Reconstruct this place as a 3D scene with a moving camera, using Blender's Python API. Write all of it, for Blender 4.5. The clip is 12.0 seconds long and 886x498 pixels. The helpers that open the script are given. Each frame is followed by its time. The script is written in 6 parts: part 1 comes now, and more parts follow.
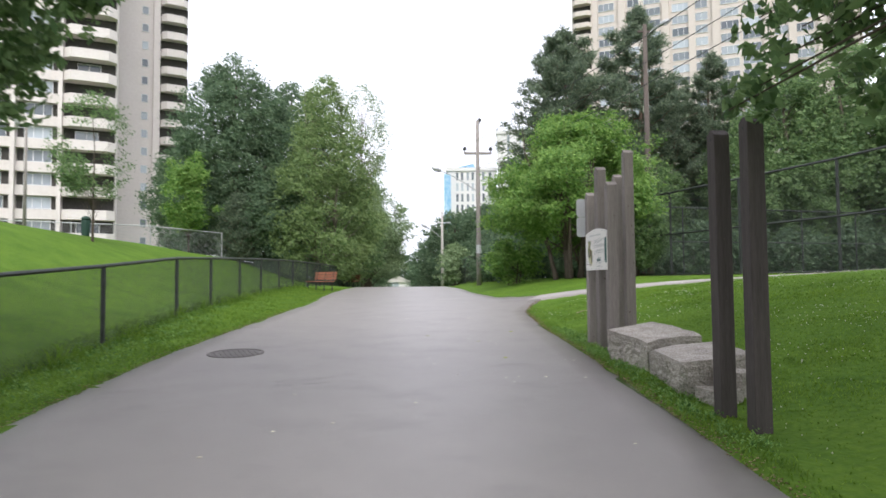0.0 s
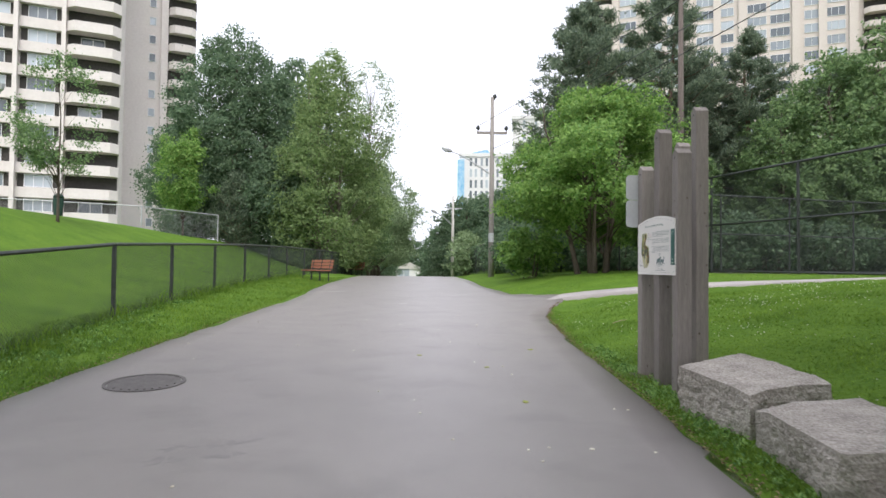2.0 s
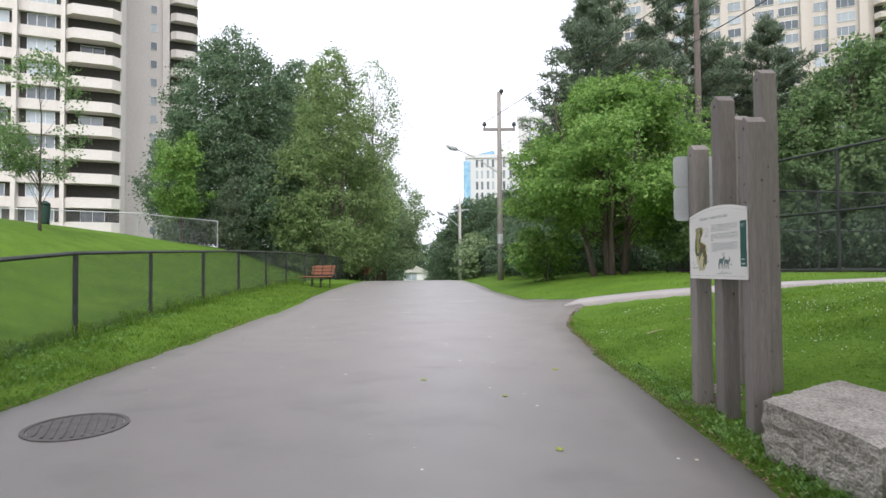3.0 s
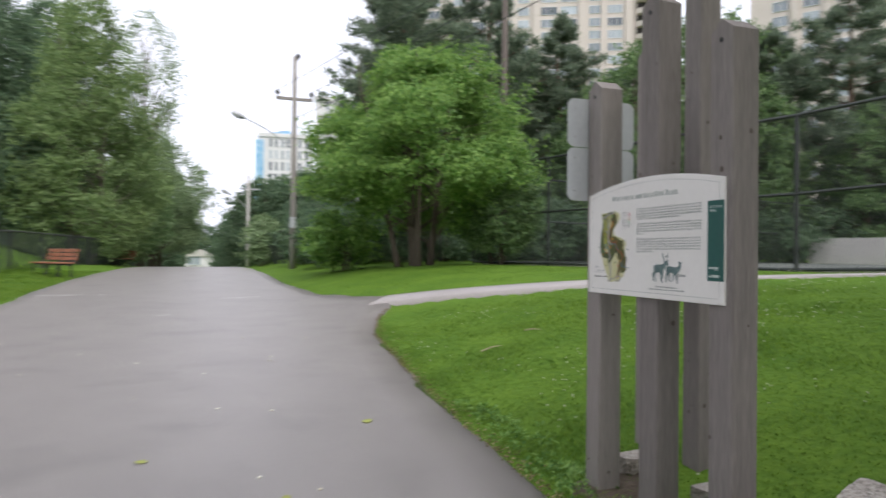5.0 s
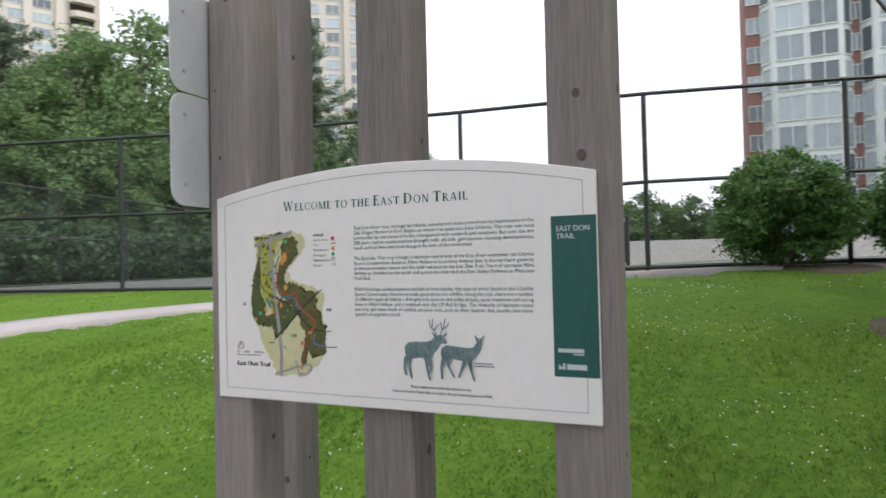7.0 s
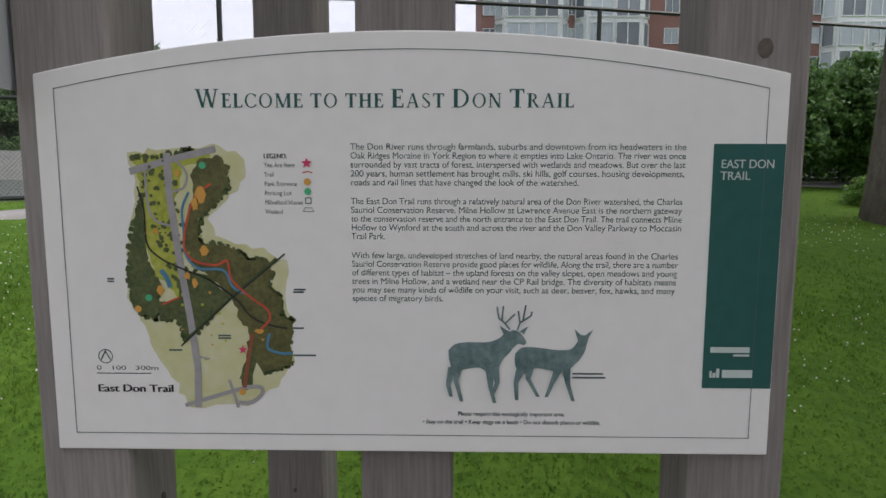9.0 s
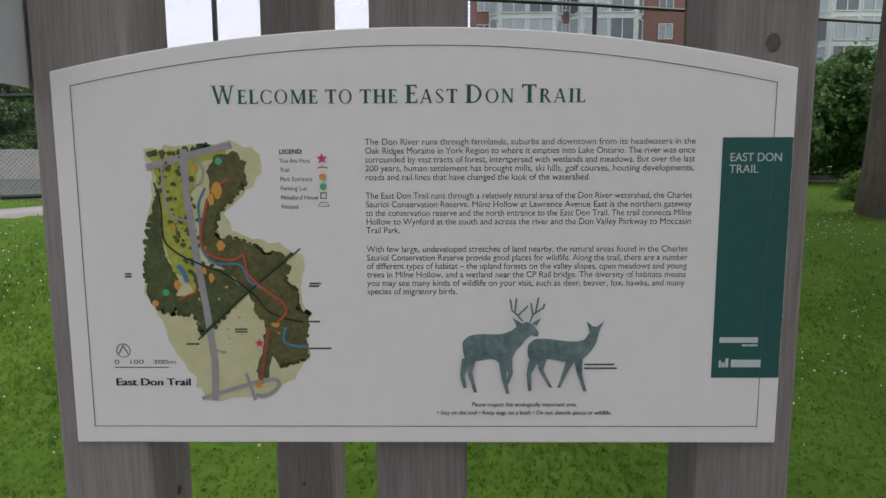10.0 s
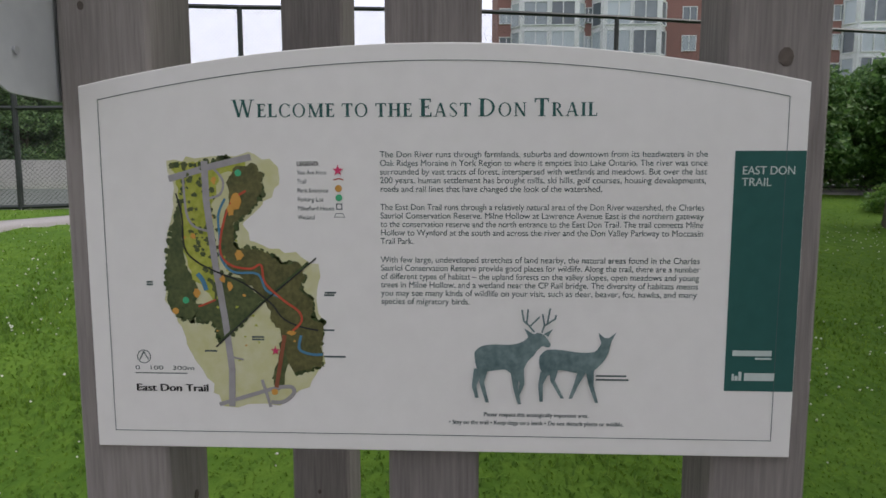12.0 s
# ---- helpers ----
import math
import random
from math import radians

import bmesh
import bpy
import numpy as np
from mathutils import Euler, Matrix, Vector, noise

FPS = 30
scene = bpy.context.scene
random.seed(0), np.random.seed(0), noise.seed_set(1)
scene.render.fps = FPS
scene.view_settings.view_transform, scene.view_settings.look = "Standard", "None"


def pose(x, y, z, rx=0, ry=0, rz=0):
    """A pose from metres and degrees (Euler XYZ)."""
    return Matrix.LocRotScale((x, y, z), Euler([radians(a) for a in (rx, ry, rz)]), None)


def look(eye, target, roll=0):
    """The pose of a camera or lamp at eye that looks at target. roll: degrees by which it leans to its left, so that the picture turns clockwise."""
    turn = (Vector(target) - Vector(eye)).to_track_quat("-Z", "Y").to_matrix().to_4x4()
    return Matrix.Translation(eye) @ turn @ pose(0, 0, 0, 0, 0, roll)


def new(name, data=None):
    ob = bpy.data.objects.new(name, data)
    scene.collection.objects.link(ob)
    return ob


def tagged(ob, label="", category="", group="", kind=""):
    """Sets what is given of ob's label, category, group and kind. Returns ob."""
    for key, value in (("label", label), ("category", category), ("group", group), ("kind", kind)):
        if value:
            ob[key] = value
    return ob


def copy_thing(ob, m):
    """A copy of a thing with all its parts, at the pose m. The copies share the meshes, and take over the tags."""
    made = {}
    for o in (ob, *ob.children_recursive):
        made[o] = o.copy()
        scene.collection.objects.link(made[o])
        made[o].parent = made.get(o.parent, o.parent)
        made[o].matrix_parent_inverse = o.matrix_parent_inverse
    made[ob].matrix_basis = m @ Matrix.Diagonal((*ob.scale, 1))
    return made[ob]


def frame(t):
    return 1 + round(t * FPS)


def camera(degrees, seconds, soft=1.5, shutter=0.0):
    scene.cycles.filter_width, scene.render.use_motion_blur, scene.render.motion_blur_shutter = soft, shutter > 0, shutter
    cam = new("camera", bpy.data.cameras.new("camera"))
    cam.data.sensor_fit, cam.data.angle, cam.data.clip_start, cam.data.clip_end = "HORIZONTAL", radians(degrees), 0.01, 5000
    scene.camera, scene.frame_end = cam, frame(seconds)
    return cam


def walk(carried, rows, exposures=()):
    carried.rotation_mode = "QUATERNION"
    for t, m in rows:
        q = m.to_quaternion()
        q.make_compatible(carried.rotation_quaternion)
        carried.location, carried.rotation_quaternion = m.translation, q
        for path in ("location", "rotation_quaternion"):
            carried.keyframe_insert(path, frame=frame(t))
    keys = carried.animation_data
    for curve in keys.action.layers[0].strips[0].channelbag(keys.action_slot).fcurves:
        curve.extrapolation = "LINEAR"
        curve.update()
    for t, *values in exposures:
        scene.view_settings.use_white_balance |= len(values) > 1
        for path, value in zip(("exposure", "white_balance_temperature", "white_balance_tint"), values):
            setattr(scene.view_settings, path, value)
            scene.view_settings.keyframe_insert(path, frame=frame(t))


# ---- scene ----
cam = camera(68.9, 12.0, soft=1.5, shutter=0.4)
PATH = [
    (0, (0.025, 0.083, 1.514), (0.132, 2.077, 1.609), -0.5),
    (0.5, (0.138, 0.754, 1.55), (0.322, 2.744, 1.604), 0.1),
    (1, (0.229, 1.45, 1.617), (0.384, 3.443, 1.669), -0.0),
    (1.5, (0.301, 2.185, 1.678), (0.417, 4.181, 1.73), -0.2),
    (2, (0.348, 2.882, 1.709), (0.416, 4.88, 1.762), 0.6),
    (2.5, (0.372, 3.593, 1.713), (0.411, 5.592, 1.777), -0.4),
    (4.5, (0.646, 6.3, 1.867), (0.957, 8.276, 1.901), 0.7),
    (5, (0.771, 6.964, 1.851), (1.434, 8.851, 1.869), 0.6),
    (5.5, (0.956, 7.554, 1.889), (2.01, 9.254, 1.902), -1.0),
    (6, (1.09, 8.102, 1.911), (2.49, 9.53, 1.944), -0.8),
    (6.5, (1.223, 8.565, 1.954), (2.913, 9.634, 1.973), -0.3),
    (7, (1.429, 8.957, 2.007), (3.257, 9.769, 2.051), -1.3),
    (9, (1.926, 9.7, 2.07), (3.911, 9.736, 1.827), 0.1),
    (9.5, (1.922, 9.729, 2.062), (3.906, 9.748, 1.813), 0.3),
    (10, (1.911, 9.727, 2.067), (3.895, 9.749, 1.814), -0.2),
    (10.5, (1.904, 9.727, 2.068), (3.891, 9.72, 1.839), -0.2),
    (11, (1.902, 9.717, 2.068), (3.889, 9.726, 1.841), -0.1),
    (11.5, (1.896, 9.719, 2.074), (3.884, 9.74, 1.851), -0.2),
    (12, (1.897, 9.715, 2.068), (3.883, 9.801, 1.85), -0.0),
]
EXPOSURES = [(0, 0.38), (2.5, 0.36), (4.5, 0.16), (5.5, 0.18), (6, 0.58), (6.5, 0.66), (7, 0.42), (9, -0.09), (12, -0.09)]
walk(cam, [(t, look(eye, target, roll)) for t, eye, target, roll in PATH], EXPOSURES)

# ---- light: a bright overcast sky ----
world = bpy.data.worlds.new("overcast_sky")
scene.world = world
world.use_nodes = True
wn = world.node_tree.nodes
wl = world.node_tree.links
sky = wn.new("ShaderNodeTexSky")
sky.sky_type = "NISHITA"
sky.sun_disc = False
sky.sun_elevation = radians(50)
sky.sun_rotation = radians(170)
sky.air_density, sky.dust_density, sky.ozone_density = 1.0, 6.0, 1.0
grey = wn.new("ShaderNodeHueSaturation")
grey.inputs["Saturation"].default_value = 0.22
wl.new(sky.outputs["Color"], grey.inputs["Color"])
cloud = wn.new("ShaderNodeMix")
cloud.data_type = "RGBA"
cloud.inputs["Factor"].default_value = 0.7
cloud.inputs["B"].default_value = (9.65, 9.8, 11.2, 1)
wl.new(grey.outputs["Color"], cloud.inputs["A"])
wl.new(cloud.outputs["Result"], wn["Background"].inputs["Color"])
wn["Background"].inputs["Strength"].default_value = 0.15
sun = new("sun", bpy.data.lights.new("sun", "SUN"))
sun.data.energy, sun.data.angle, sun.data.color = 1.5, radians(25), (1.0, 0.96, 0.9)
sun.matrix_world = look((1, -44, 54), (0, 0, 0))


# ---- materials ----
def rgb(c):
    return (*c, 1.0)


def material(name, low, high, rough=0.8, scale=4.0, fine=60.0, bump=0.2, dist=0.01, metal=0.0, spec=0.3, island=0.0, trans=0.0, objrand=0.0, stretch=None, alpha_noise=0.5, stain=0.0):
    """A surface with two scales of variation between the colours low and high, and a fine relief."""
    m = bpy.data.materials.new(name)
    m.use_nodes = True
    n, l = m.node_tree.nodes, m.node_tree.links
    b = n["Principled BSDF"]
    tc = n.new("ShaderNodeTexCoord")
    vec = tc.outputs["Object"]
    if stretch:
        mp = n.new("ShaderNodeMapping")
        mp.inputs["Scale"].default_value = stretch
        l.new(vec, mp.inputs["Vector"])
        vec = mp.outputs["Vector"]
    a = n.new("ShaderNodeTexNoise")
    a.inputs["Scale"].default_value, a.inputs["Detail"].default_value = scale, 4
    c = n.new("ShaderNodeTexNoise")
    c.inputs["Scale"].default_value, c.inputs["Detail"].default_value = fine, 3
    l.new(vec, a.inputs["Vector"])
    l.new(vec, c.inputs["Vector"])
    mx = n.new("ShaderNodeMix")
    mx.inputs["Factor"].default_value = alpha_noise
    l.new(a.outputs["Fac"], mx.inputs["A"])
    l.new(c.outputs["Fac"], mx.inputs["B"])
    fac = mx.outputs["Result"]
    for amount, kind, out in ((island, "ShaderNodeNewGeometry", "Random Per Island"), (objrand, "ShaderNodeObjectInfo", "Random")):
        if amount:
            g = n.new(kind)
            m2 = n.new("ShaderNodeMix")
            m2.inputs["Factor"].default_value = amount
            l.new(fac, m2.inputs["A"])
            l.new(g.outputs[out], m2.inputs["B"])
            fac = m2.outputs["Result"]
    r = n.new("ShaderNodeValToRGB")
    r.color_ramp.elements[0].position, r.color_ramp.elements[1].position = 0.3, 0.7
    r.color_ramp.elements[0].color, r.color_ramp.elements[1].color = rgb(low), rgb(high)
    l.new(fac, r.inputs["Fac"])
    if stain:
        # dark worn patches, drawn out across the way
        sm = n.new("ShaderNodeMapping")
        sm.inputs["Scale"].default_value = (0.8, 1.0, 1)
        sn = n.new("ShaderNodeTexNoise")
        sn.inputs["Scale"].default_value, sn.inputs["Detail"].default_value = 1.7, 8
        sr_ = n.new("ShaderNodeValToRGB")
        sr_.color_ramp.elements[0].position, sr_.color_ramp.elements[1].position = 0.54, 0.74
        sr_.color_ramp.elements[1].color = (stain, stain, stain, 1)
        l.new(tc.outputs["Object"], sm.inputs["Vector"])
        l.new(sm.outputs["Vector"], sn.inputs["Vector"])
        l.new(sn.outputs["Fac"], sr_.inputs["Fac"])
        dk = n.new("ShaderNodeMix")
        dk.data_type = "RGBA"
        dk.inputs["B"].default_value = rgb(tuple(v * 0.5 for v in low))
        l.new(sr_.outputs["Color"], dk.inputs["Factor"])
        l.new(r.outputs["Color"], dk.inputs["A"])
        l.new(dk.outputs["Result"], b.inputs["Base Color"])
    else:
        l.new(r.outputs["Color"], b.inputs["Base Color"])
    b.inputs["Roughness"].default_value, b.inputs["Metallic"].default_value = rough, metal
    b.inputs["Specular IOR Level"].default_value = spec
    if bump:
        bp = n.new("ShaderNodeBump")
        bp.inputs["Strength"].default_value, bp.inputs["Distance"].default_value = bump, dist
        l.new(c.outputs["Fac"], bp.inputs["Height"])
        l.new(bp.outputs["Normal"], b.inputs["Normal"])
    if trans:
        t = n.new("ShaderNodeBsdfTranslucent")
        l.new(r.outputs["Color"], t.inputs["Color"])
        ms = n.new("ShaderNodeMixShader")
        ms.inputs["Fac"].default_value = trans
        l.new(b.outputs["BSDF"], ms.inputs[1])
        l.new(t.outputs["BSDF"], ms.inputs[2])
        l.new(ms.outputs["Shader"], n["Material Output"].inputs["Surface"])
    return m


def leafy(name, low, high, trans=0.35):
    return material(name, low, high, rough=0.55, scale=0.6, fine=3.0, bump=0, island=0.55, trans=trans, spec=0.35)


ASPHALT = material("asphalt", (0.17, 0.154, 0.146), (0.262, 0.239, 0.227), rough=0.42, scale=1.6, fine=220, bump=0.5, dist=0.003, alpha_noise=0.7, stain=0.3, spec=0.6)
SIDE_PATH = material("concrete_path", (0.27, 0.248, 0.242), (0.40, 0.37, 0.36), rough=0.9, scale=0.8, fine=90)
LAWN = material("lawn", (0.05, 0.112, 0.013), (0.12, 0.207, 0.025), rough=0.9, scale=1.1, fine=14, bump=0.8, dist=0.03, spec=0.1)
SOIL = material("soil", (0.07, 0.055, 0.04), (0.14, 0.11, 0.08), rough=0.95, scale=3, fine=40, bump=0.8, dist=0.02)
BLADE = material("grass_blade", (0.068, 0.152, 0.018), (0.22, 0.338, 0.046), rough=0.6, scale=1.3, fine=6, bump=0, island=0.25, trans=0.6)
CLOVER = material("clover_flower", (0.6, 0.58, 0.5), (0.8, 0.78, 0.72), bump=0)
POST_WOOD = material("weathered_timber", (0.128, 0.112, 0.105), (0.28, 0.248, 0.232), rough=0.85, objrand=0.28, scale=3.0, fine=22, bump=0.5, dist=0.004, stretch=(9, 9, 0.5), alpha_noise=0.6)
DARK_WOOD = material("dark_timber", (0.05, 0.042, 0.04), (0.10, 0.085, 0.08), rough=0.85, scale=3.0, fine=22, bump=0.5, dist=0.004, stretch=(9, 9, 0.5))
KNOT = material("knot", (0.07, 0.056, 0.046), (0.13, 0.106, 0.09), rough=0.9, fine=80)
STONE = material("limestone", (0.16, 0.14, 0.12), (0.60, 0.55, 0.495), rough=0.95, scale=3.8, fine=55, bump=1.0, dist=0.02, alpha_noise=0.6, stain=0.18)
SIGN_WHITE = material("sign_face", (0.735, 0.705, 0.675), (0.79, 0.76, 0.73), rough=0.45, scale=2.0, fine=30, bump=0.03, dist=0.001)
TEAL = material("teal_print", (0.018, 0.085, 0.075), (0.026, 0.105, 0.092), rough=0.45, scale=4, fine=40, bump=0)
INK = material("print_ink", (0.06, 0.085, 0.085), (0.085, 0.11, 0.11), rough=0.5, bump=0)
TEXT_INK = material("text_ink", (0.05, 0.09, 0.085), (0.07, 0.11, 0.105), rough=0.5, bump=0)
BLACK = material("black_print", (0.015, 0.015, 0.015), (0.03, 0.03, 0.03), rough=0.5, bump=0)
PALE = material("pale_print", (0.46, 0.52, 0.49), (0.54, 0.59, 0.56), rough=0.5, bump=0)
BLACK_STEEL = material("black_steel", (0.012, 0.015, 0.014), (0.035, 0.04, 0.038), rough=0.5, scale=5, fine=60, bump=0.05, spec=0.5)
WORN_STEEL = material("worn_black_steel", (0.008, 0.011, 0.010), (0.06, 0.064, 0.062), rough=0.55, scale=7, fine=50, bump=0.1, spec=0.5)
GALV = material("galvanised_steel", (0.38, 0.39, 0.40), (0.52, 0.53, 0.54), rough=0.45, metal=0.5, scale=6, fine=80, bump=0.02)
ALU = material("sign_back_aluminium", (0.46, 0.48, 0.50), (0.55, 0.57, 0.58), rough=0.4, metal=0.3, scale=3, fine=30, bump=0.02)
BARK = material("bark", (0.06, 0.045, 0.035), (0.16, 0.13, 0.105), rough=0.95, scale=4, fine=25, bump=0.9, dist=0.02, stretch=(3, 3, 0.6))
PINE_BARK = material("pine_bark", (0.10, 0.07, 0.055), (0.24, 0.17, 0.13), rough=0.95, scale=4, fine=25, bump=0.9, dist=0.02, stretch=(3, 3, 0.6))
DARK_POLE = material("tarred_pole_wood", (0.075, 0.062, 0.055), (0.15, 0.125, 0.11), rough=0.9, scale=3, fine=18, stretch=(6, 6, 0.4))
POLE_WOOD = material("pole_wood", (0.18, 0.165, 0.15), (0.32, 0.295, 0.275), rough=0.9, scale=3, fine=18, stretch=(6, 6, 0.4))
LEAF_BRIGHT = leafy("leaf_bright_maple", (0.12, 0.245, 0.055), (0.285, 0.44, 0.115), 0.5)
LEAF_MID = leafy("leaf_mid_green", (0.105, 0.185, 0.075), (0.23, 0.34, 0.14), 0.5)
LEAF_DARK = leafy("leaf_dark_green", (0.085, 0.15, 0.085), (0.185, 0.265, 0.15), 0.5)
LEAF_LIGHT = leafy("leaf_light_green", (0.145, 0.225, 0.085), (0.29, 0.39, 0.16), 0.5)
GREY_BARK = material("grey_brown_bark", (0.11, 0.09, 0.075), (0.25, 0.215, 0.185), rough=0.95, scale=5, fine=28, bump=1.0, dist=0.03, stretch=(3, 3, 0.7))
PALE_TWIG = material("pale_twig_bark", (0.16, 0.135, 0.11), (0.30, 0.26, 0.22), rough=0.95, scale=4, fine=25, stretch=(3, 3, 0.6))
LEAF_GREY = leafy("leaf_grey_green", (0.16, 0.24, 0.12), (0.32, 0.42, 0.22))
NEEDLE = leafy("pine_needle", (0.10, 0.145, 0.10), (0.23, 0.29, 0.19), 0.5)
BUSH_LEAF = leafy("bush_leaf", (0.06, 0.14, 0.04), (0.165, 0.29, 0.085), 0.4)
CONCRETE = material("concrete", (0.42, 0.40, 0.38), (0.56, 0.54, 0.51), rough=0.9, scale=1.2, fine=20, bump=0.3)
BEIGE = material("beige_precast", (0.53, 0.475, 0.435), (0.63, 0.57, 0.53), rough=0.9, scale=0.15, fine=3, bump=0.1)
OFFWHITE = material("pinkish_precast", (0.60, 0.55, 0.535), (0.71, 0.66, 0.645), rough=0.9, scale=0.12, fine=3, bump=0.1)
WHITE_WALL = material("white_rendered_wall", (0.62, 0.61, 0.62), (0.74, 0.73, 0.74), rough=0.9, scale=0.2, fine=3, bump=0.1)
REDBRICK = material("red_brick", (0.215, 0.11, 0.098), (0.305, 0.165, 0.148), rough=0.9, scale=0.3, fine=14, bump=0.3)
BLUE_WRAP = material("blue_sheeting", (0.12, 0.36, 0.62), (0.50, 0.66, 0.78), rough=0.6, scale=0.9, fine=2.5)
FRAME_WHITE = material("window_frame_white", (0.62, 0.63, 0.65), (0.75, 0.76, 0.78), rough=0.5, scale=1, fine=10, bump=0)
GLASS = material("window_glass", (0.09, 0.11, 0.13), (0.42, 0.47, 0.52), rough=0.12, scale=0.3, fine=0.8, bump=0, spec=0.8, objrand=0.7)
# near-black that puts the shade inside balcony recesses into the colour
RECESS_SHADE = material("painted_recess_shade", (0.045, 0.042, 0.04), (0.085, 0.08, 0.075), rough=0.9, scale=0.5, fine=4)
BENCH_WOOD = material("red_brown_slats", (0.22, 0.085, 0.05), (0.36, 0.16, 0.10), rough=0.7, scale=3, fine=30, stretch=(1, 6, 6))
IRON = material("cast_iron", (0.085, 0.078, 0.074), (0.18, 0.168, 0.16), rough=0.75, metal=0.2, scale=9, fine=70)
COURT = material("court_surface", (0.09, 0.10, 0.09), (0.14, 0.15, 0.135), rough=0.9, scale=0.6, fine=60)
LAMP_GLASS = material("lamp_lens", (0.6, 0.62, 0.64), (0.72, 0.74, 0.76), rough=0.3, bump=0)


# ---- mesh helpers ----
class Shape:
    """Collects vertices and faces of one mesh."""

    def __init__(self):
        self.v, self.f, self.m = [], [], []

    def add(self, verts, faces, slot=0):
        k = len(self.v)
        self.v += [tuple(p) for p in verts]
        self.f += [tuple(i + k for i in f) for f in faces]
        self.m += [slot] * len(faces)
        return self

    def box(self, a, b, slot=0):
        (x0, y0, z0), (x1, y1, z1) = a, b
        return self.add([(x0, y0, z0), (x1, y0, z0), (x1, y1, z0), (x0, y1, z0), (x0, y0, z1), (x1, y0, z1), (x1, y1, z1), (x0, y1, z1)],
                        [(3, 2, 1, 0), (4, 5, 6, 7), (0, 1, 5, 4), (1, 2, 6, 5), (2, 3, 7, 6), (3, 0, 4, 7)], slot)

    def tube(self, pts, radii, sides=8, slot=0):
        """A closed tube along points, with a radius at each."""
        pts = [Vector(p) for p in pts]
        if not isinstance(radii, (list, tuple)):
            radii = [radii] * len(pts)
        ring, faces = [], []
        for i, p in enumerate(pts):
            d = (pts[min(i + 1, len(pts) - 1)] - pts[max(i - 1, 0)]).normalized()
            s = d.cross(Vector((0, 0, 1)) if abs(d.z) < 0.95 else Vector((1, 0, 0))).normalized()
            u = s.cross(d)
            ring += [p + (s * math.cos(2 * math.pi * k / sides) + u * math.sin(2 * math.pi * k / sides)) * radii[i] for k in range(sides)]
        for i in range(len(pts) - 1):
            for k in range(sides):
                a, b = i * sides + k, i * sides + (k + 1) % sides
                faces.append((a, b, b + sides, a + sides))
        faces += [tuple(range(sides))[::-1], tuple(range((len(pts) - 1) * sides, len(pts) * sides))]
        return self.add(ring, faces, slot)

    def prism(self, outline, offset, slot=0):
        """An outline of 3D points, pushed out by an offset."""
        n, o = len(outline), Vector(offset)
        verts = [Vector(p) for p in outline] + [Vector(p) + o for p in outline]
        return self.add(verts, [tuple(range(n))[::-1], tuple(range(n, 2 * n))] + [(i, (i + 1) % n, n + (i + 1) % n, n + i) for i in range(n)], slot)

    def mesh(self, name, mats, smooth=False):
        me = bpy.data.meshes.new(name)
        me.from_pydata(self.v, [], self.f)
        for m in (mats if isinstance(mats, (list, tuple)) else [mats]):
            me.materials.append(m)
        me.polygons.foreach_set("material_index", self.m)
        if smooth:
            me.polygons.foreach_set("use_smooth", [True] * len(self.f))
        me.update()
        return me


def part(name, shape, mats, parent=None, label="", smooth=False, bevel=0.0):
    """One mesh object, under a thing or a part if one is given."""
    ob = new(name, shape if isinstance(shape, bpy.types.Mesh) else shape.mesh(name, mats, smooth))
    if parent:
        ob.parent = parent
    if bevel:
        b = ob.modifiers.new("bevel", "BEVEL")
        b.width, b.segments, b.limit_method = bevel, 2, "ANGLE"
    return tagged(ob, label) if label else ob


def thing(name, at, label, category, group="", kind="", turn=0):
    ob = new(name)
    ob.matrix_basis = pose(*at, 0, 0, turn)
    ob.empty_display_size = 0.2
    return tagged(ob, label, category, group, kind)


# ---- the lie of the land ----
SLOPE_Y = (-60, -20, 0, 5.5, 10, 16.3, 24, 32, 40, 50, 70, 100, 200, 3000)
SLOPE_Z = (-2.6, -0.95, -0.03, 0.25, 0.48, 0.70, 0.92, 1.07, 1.10, 0.95, 0.2, -1.5, -4, -4)
LEFT_Y, LEFT_X = (-40, 0, 9, 16, 20, 29, 45, 70, 110), (-3.6, -3.5, -3.5, -3.2, -3.05, -3.25, -3.2, -3.0, -2.5)
RIGHT_Y, RIGHT_X = (-40, 4, 6, 9, 12, 13.7, 16, 17.3, 18.3, 19.6, 20.6, 22.3, 26, 30, 45, 70, 110), (2.1, 2.36, 2.44, 2.55, 2.62, 2.74, 2.95, 3.3, 3.75, 3.95, 3.55, 3.1, 2.7, 2.6, 2.2, 1.8, 1.5)


def ease(a, b, x):
    t = np.clip((x - a) / (b - a), 0, 1)
    return t * t * (3 - 2 * t)


def land(x, y):
    """Height of the ground at arrays or numbers x, y."""
    x, y = np.asarray(x, float), np.asarray(y, float)
    z0 = np.interp(y, SLOPE_Y, SLOPE_Z)
    xf = np.clip(15.7 - 0.262 * y, 9.3, 22) - 1.0
    u = np.clip((x - 3) / (xf - 3), 0, 1)
    crest = 1.84 - 0.27 * ease(8, 17, y)
    bulge = 0.4 + 0.6 * ease(5, 13, y)
    z = z0 + np.maximum(crest - z0, 0) * u * (1 + bulge - bulge * u)
    z = z + (0.1 - 0.17 * (1 - ease(9, 14, y))) * ease(3.6, 4.9, -x)
    z = z + np.maximum(3.85 - 0.013 * np.clip(y - 8, 0, 60) - z, 0) * ease(5, 14.5, -x) * ease(-60, -10, y) * (1 - ease(60, 120, y))
    z = z + 5.5 * ease(24, 80, -x) * (1 - ease(200, 400, -x))
    return z


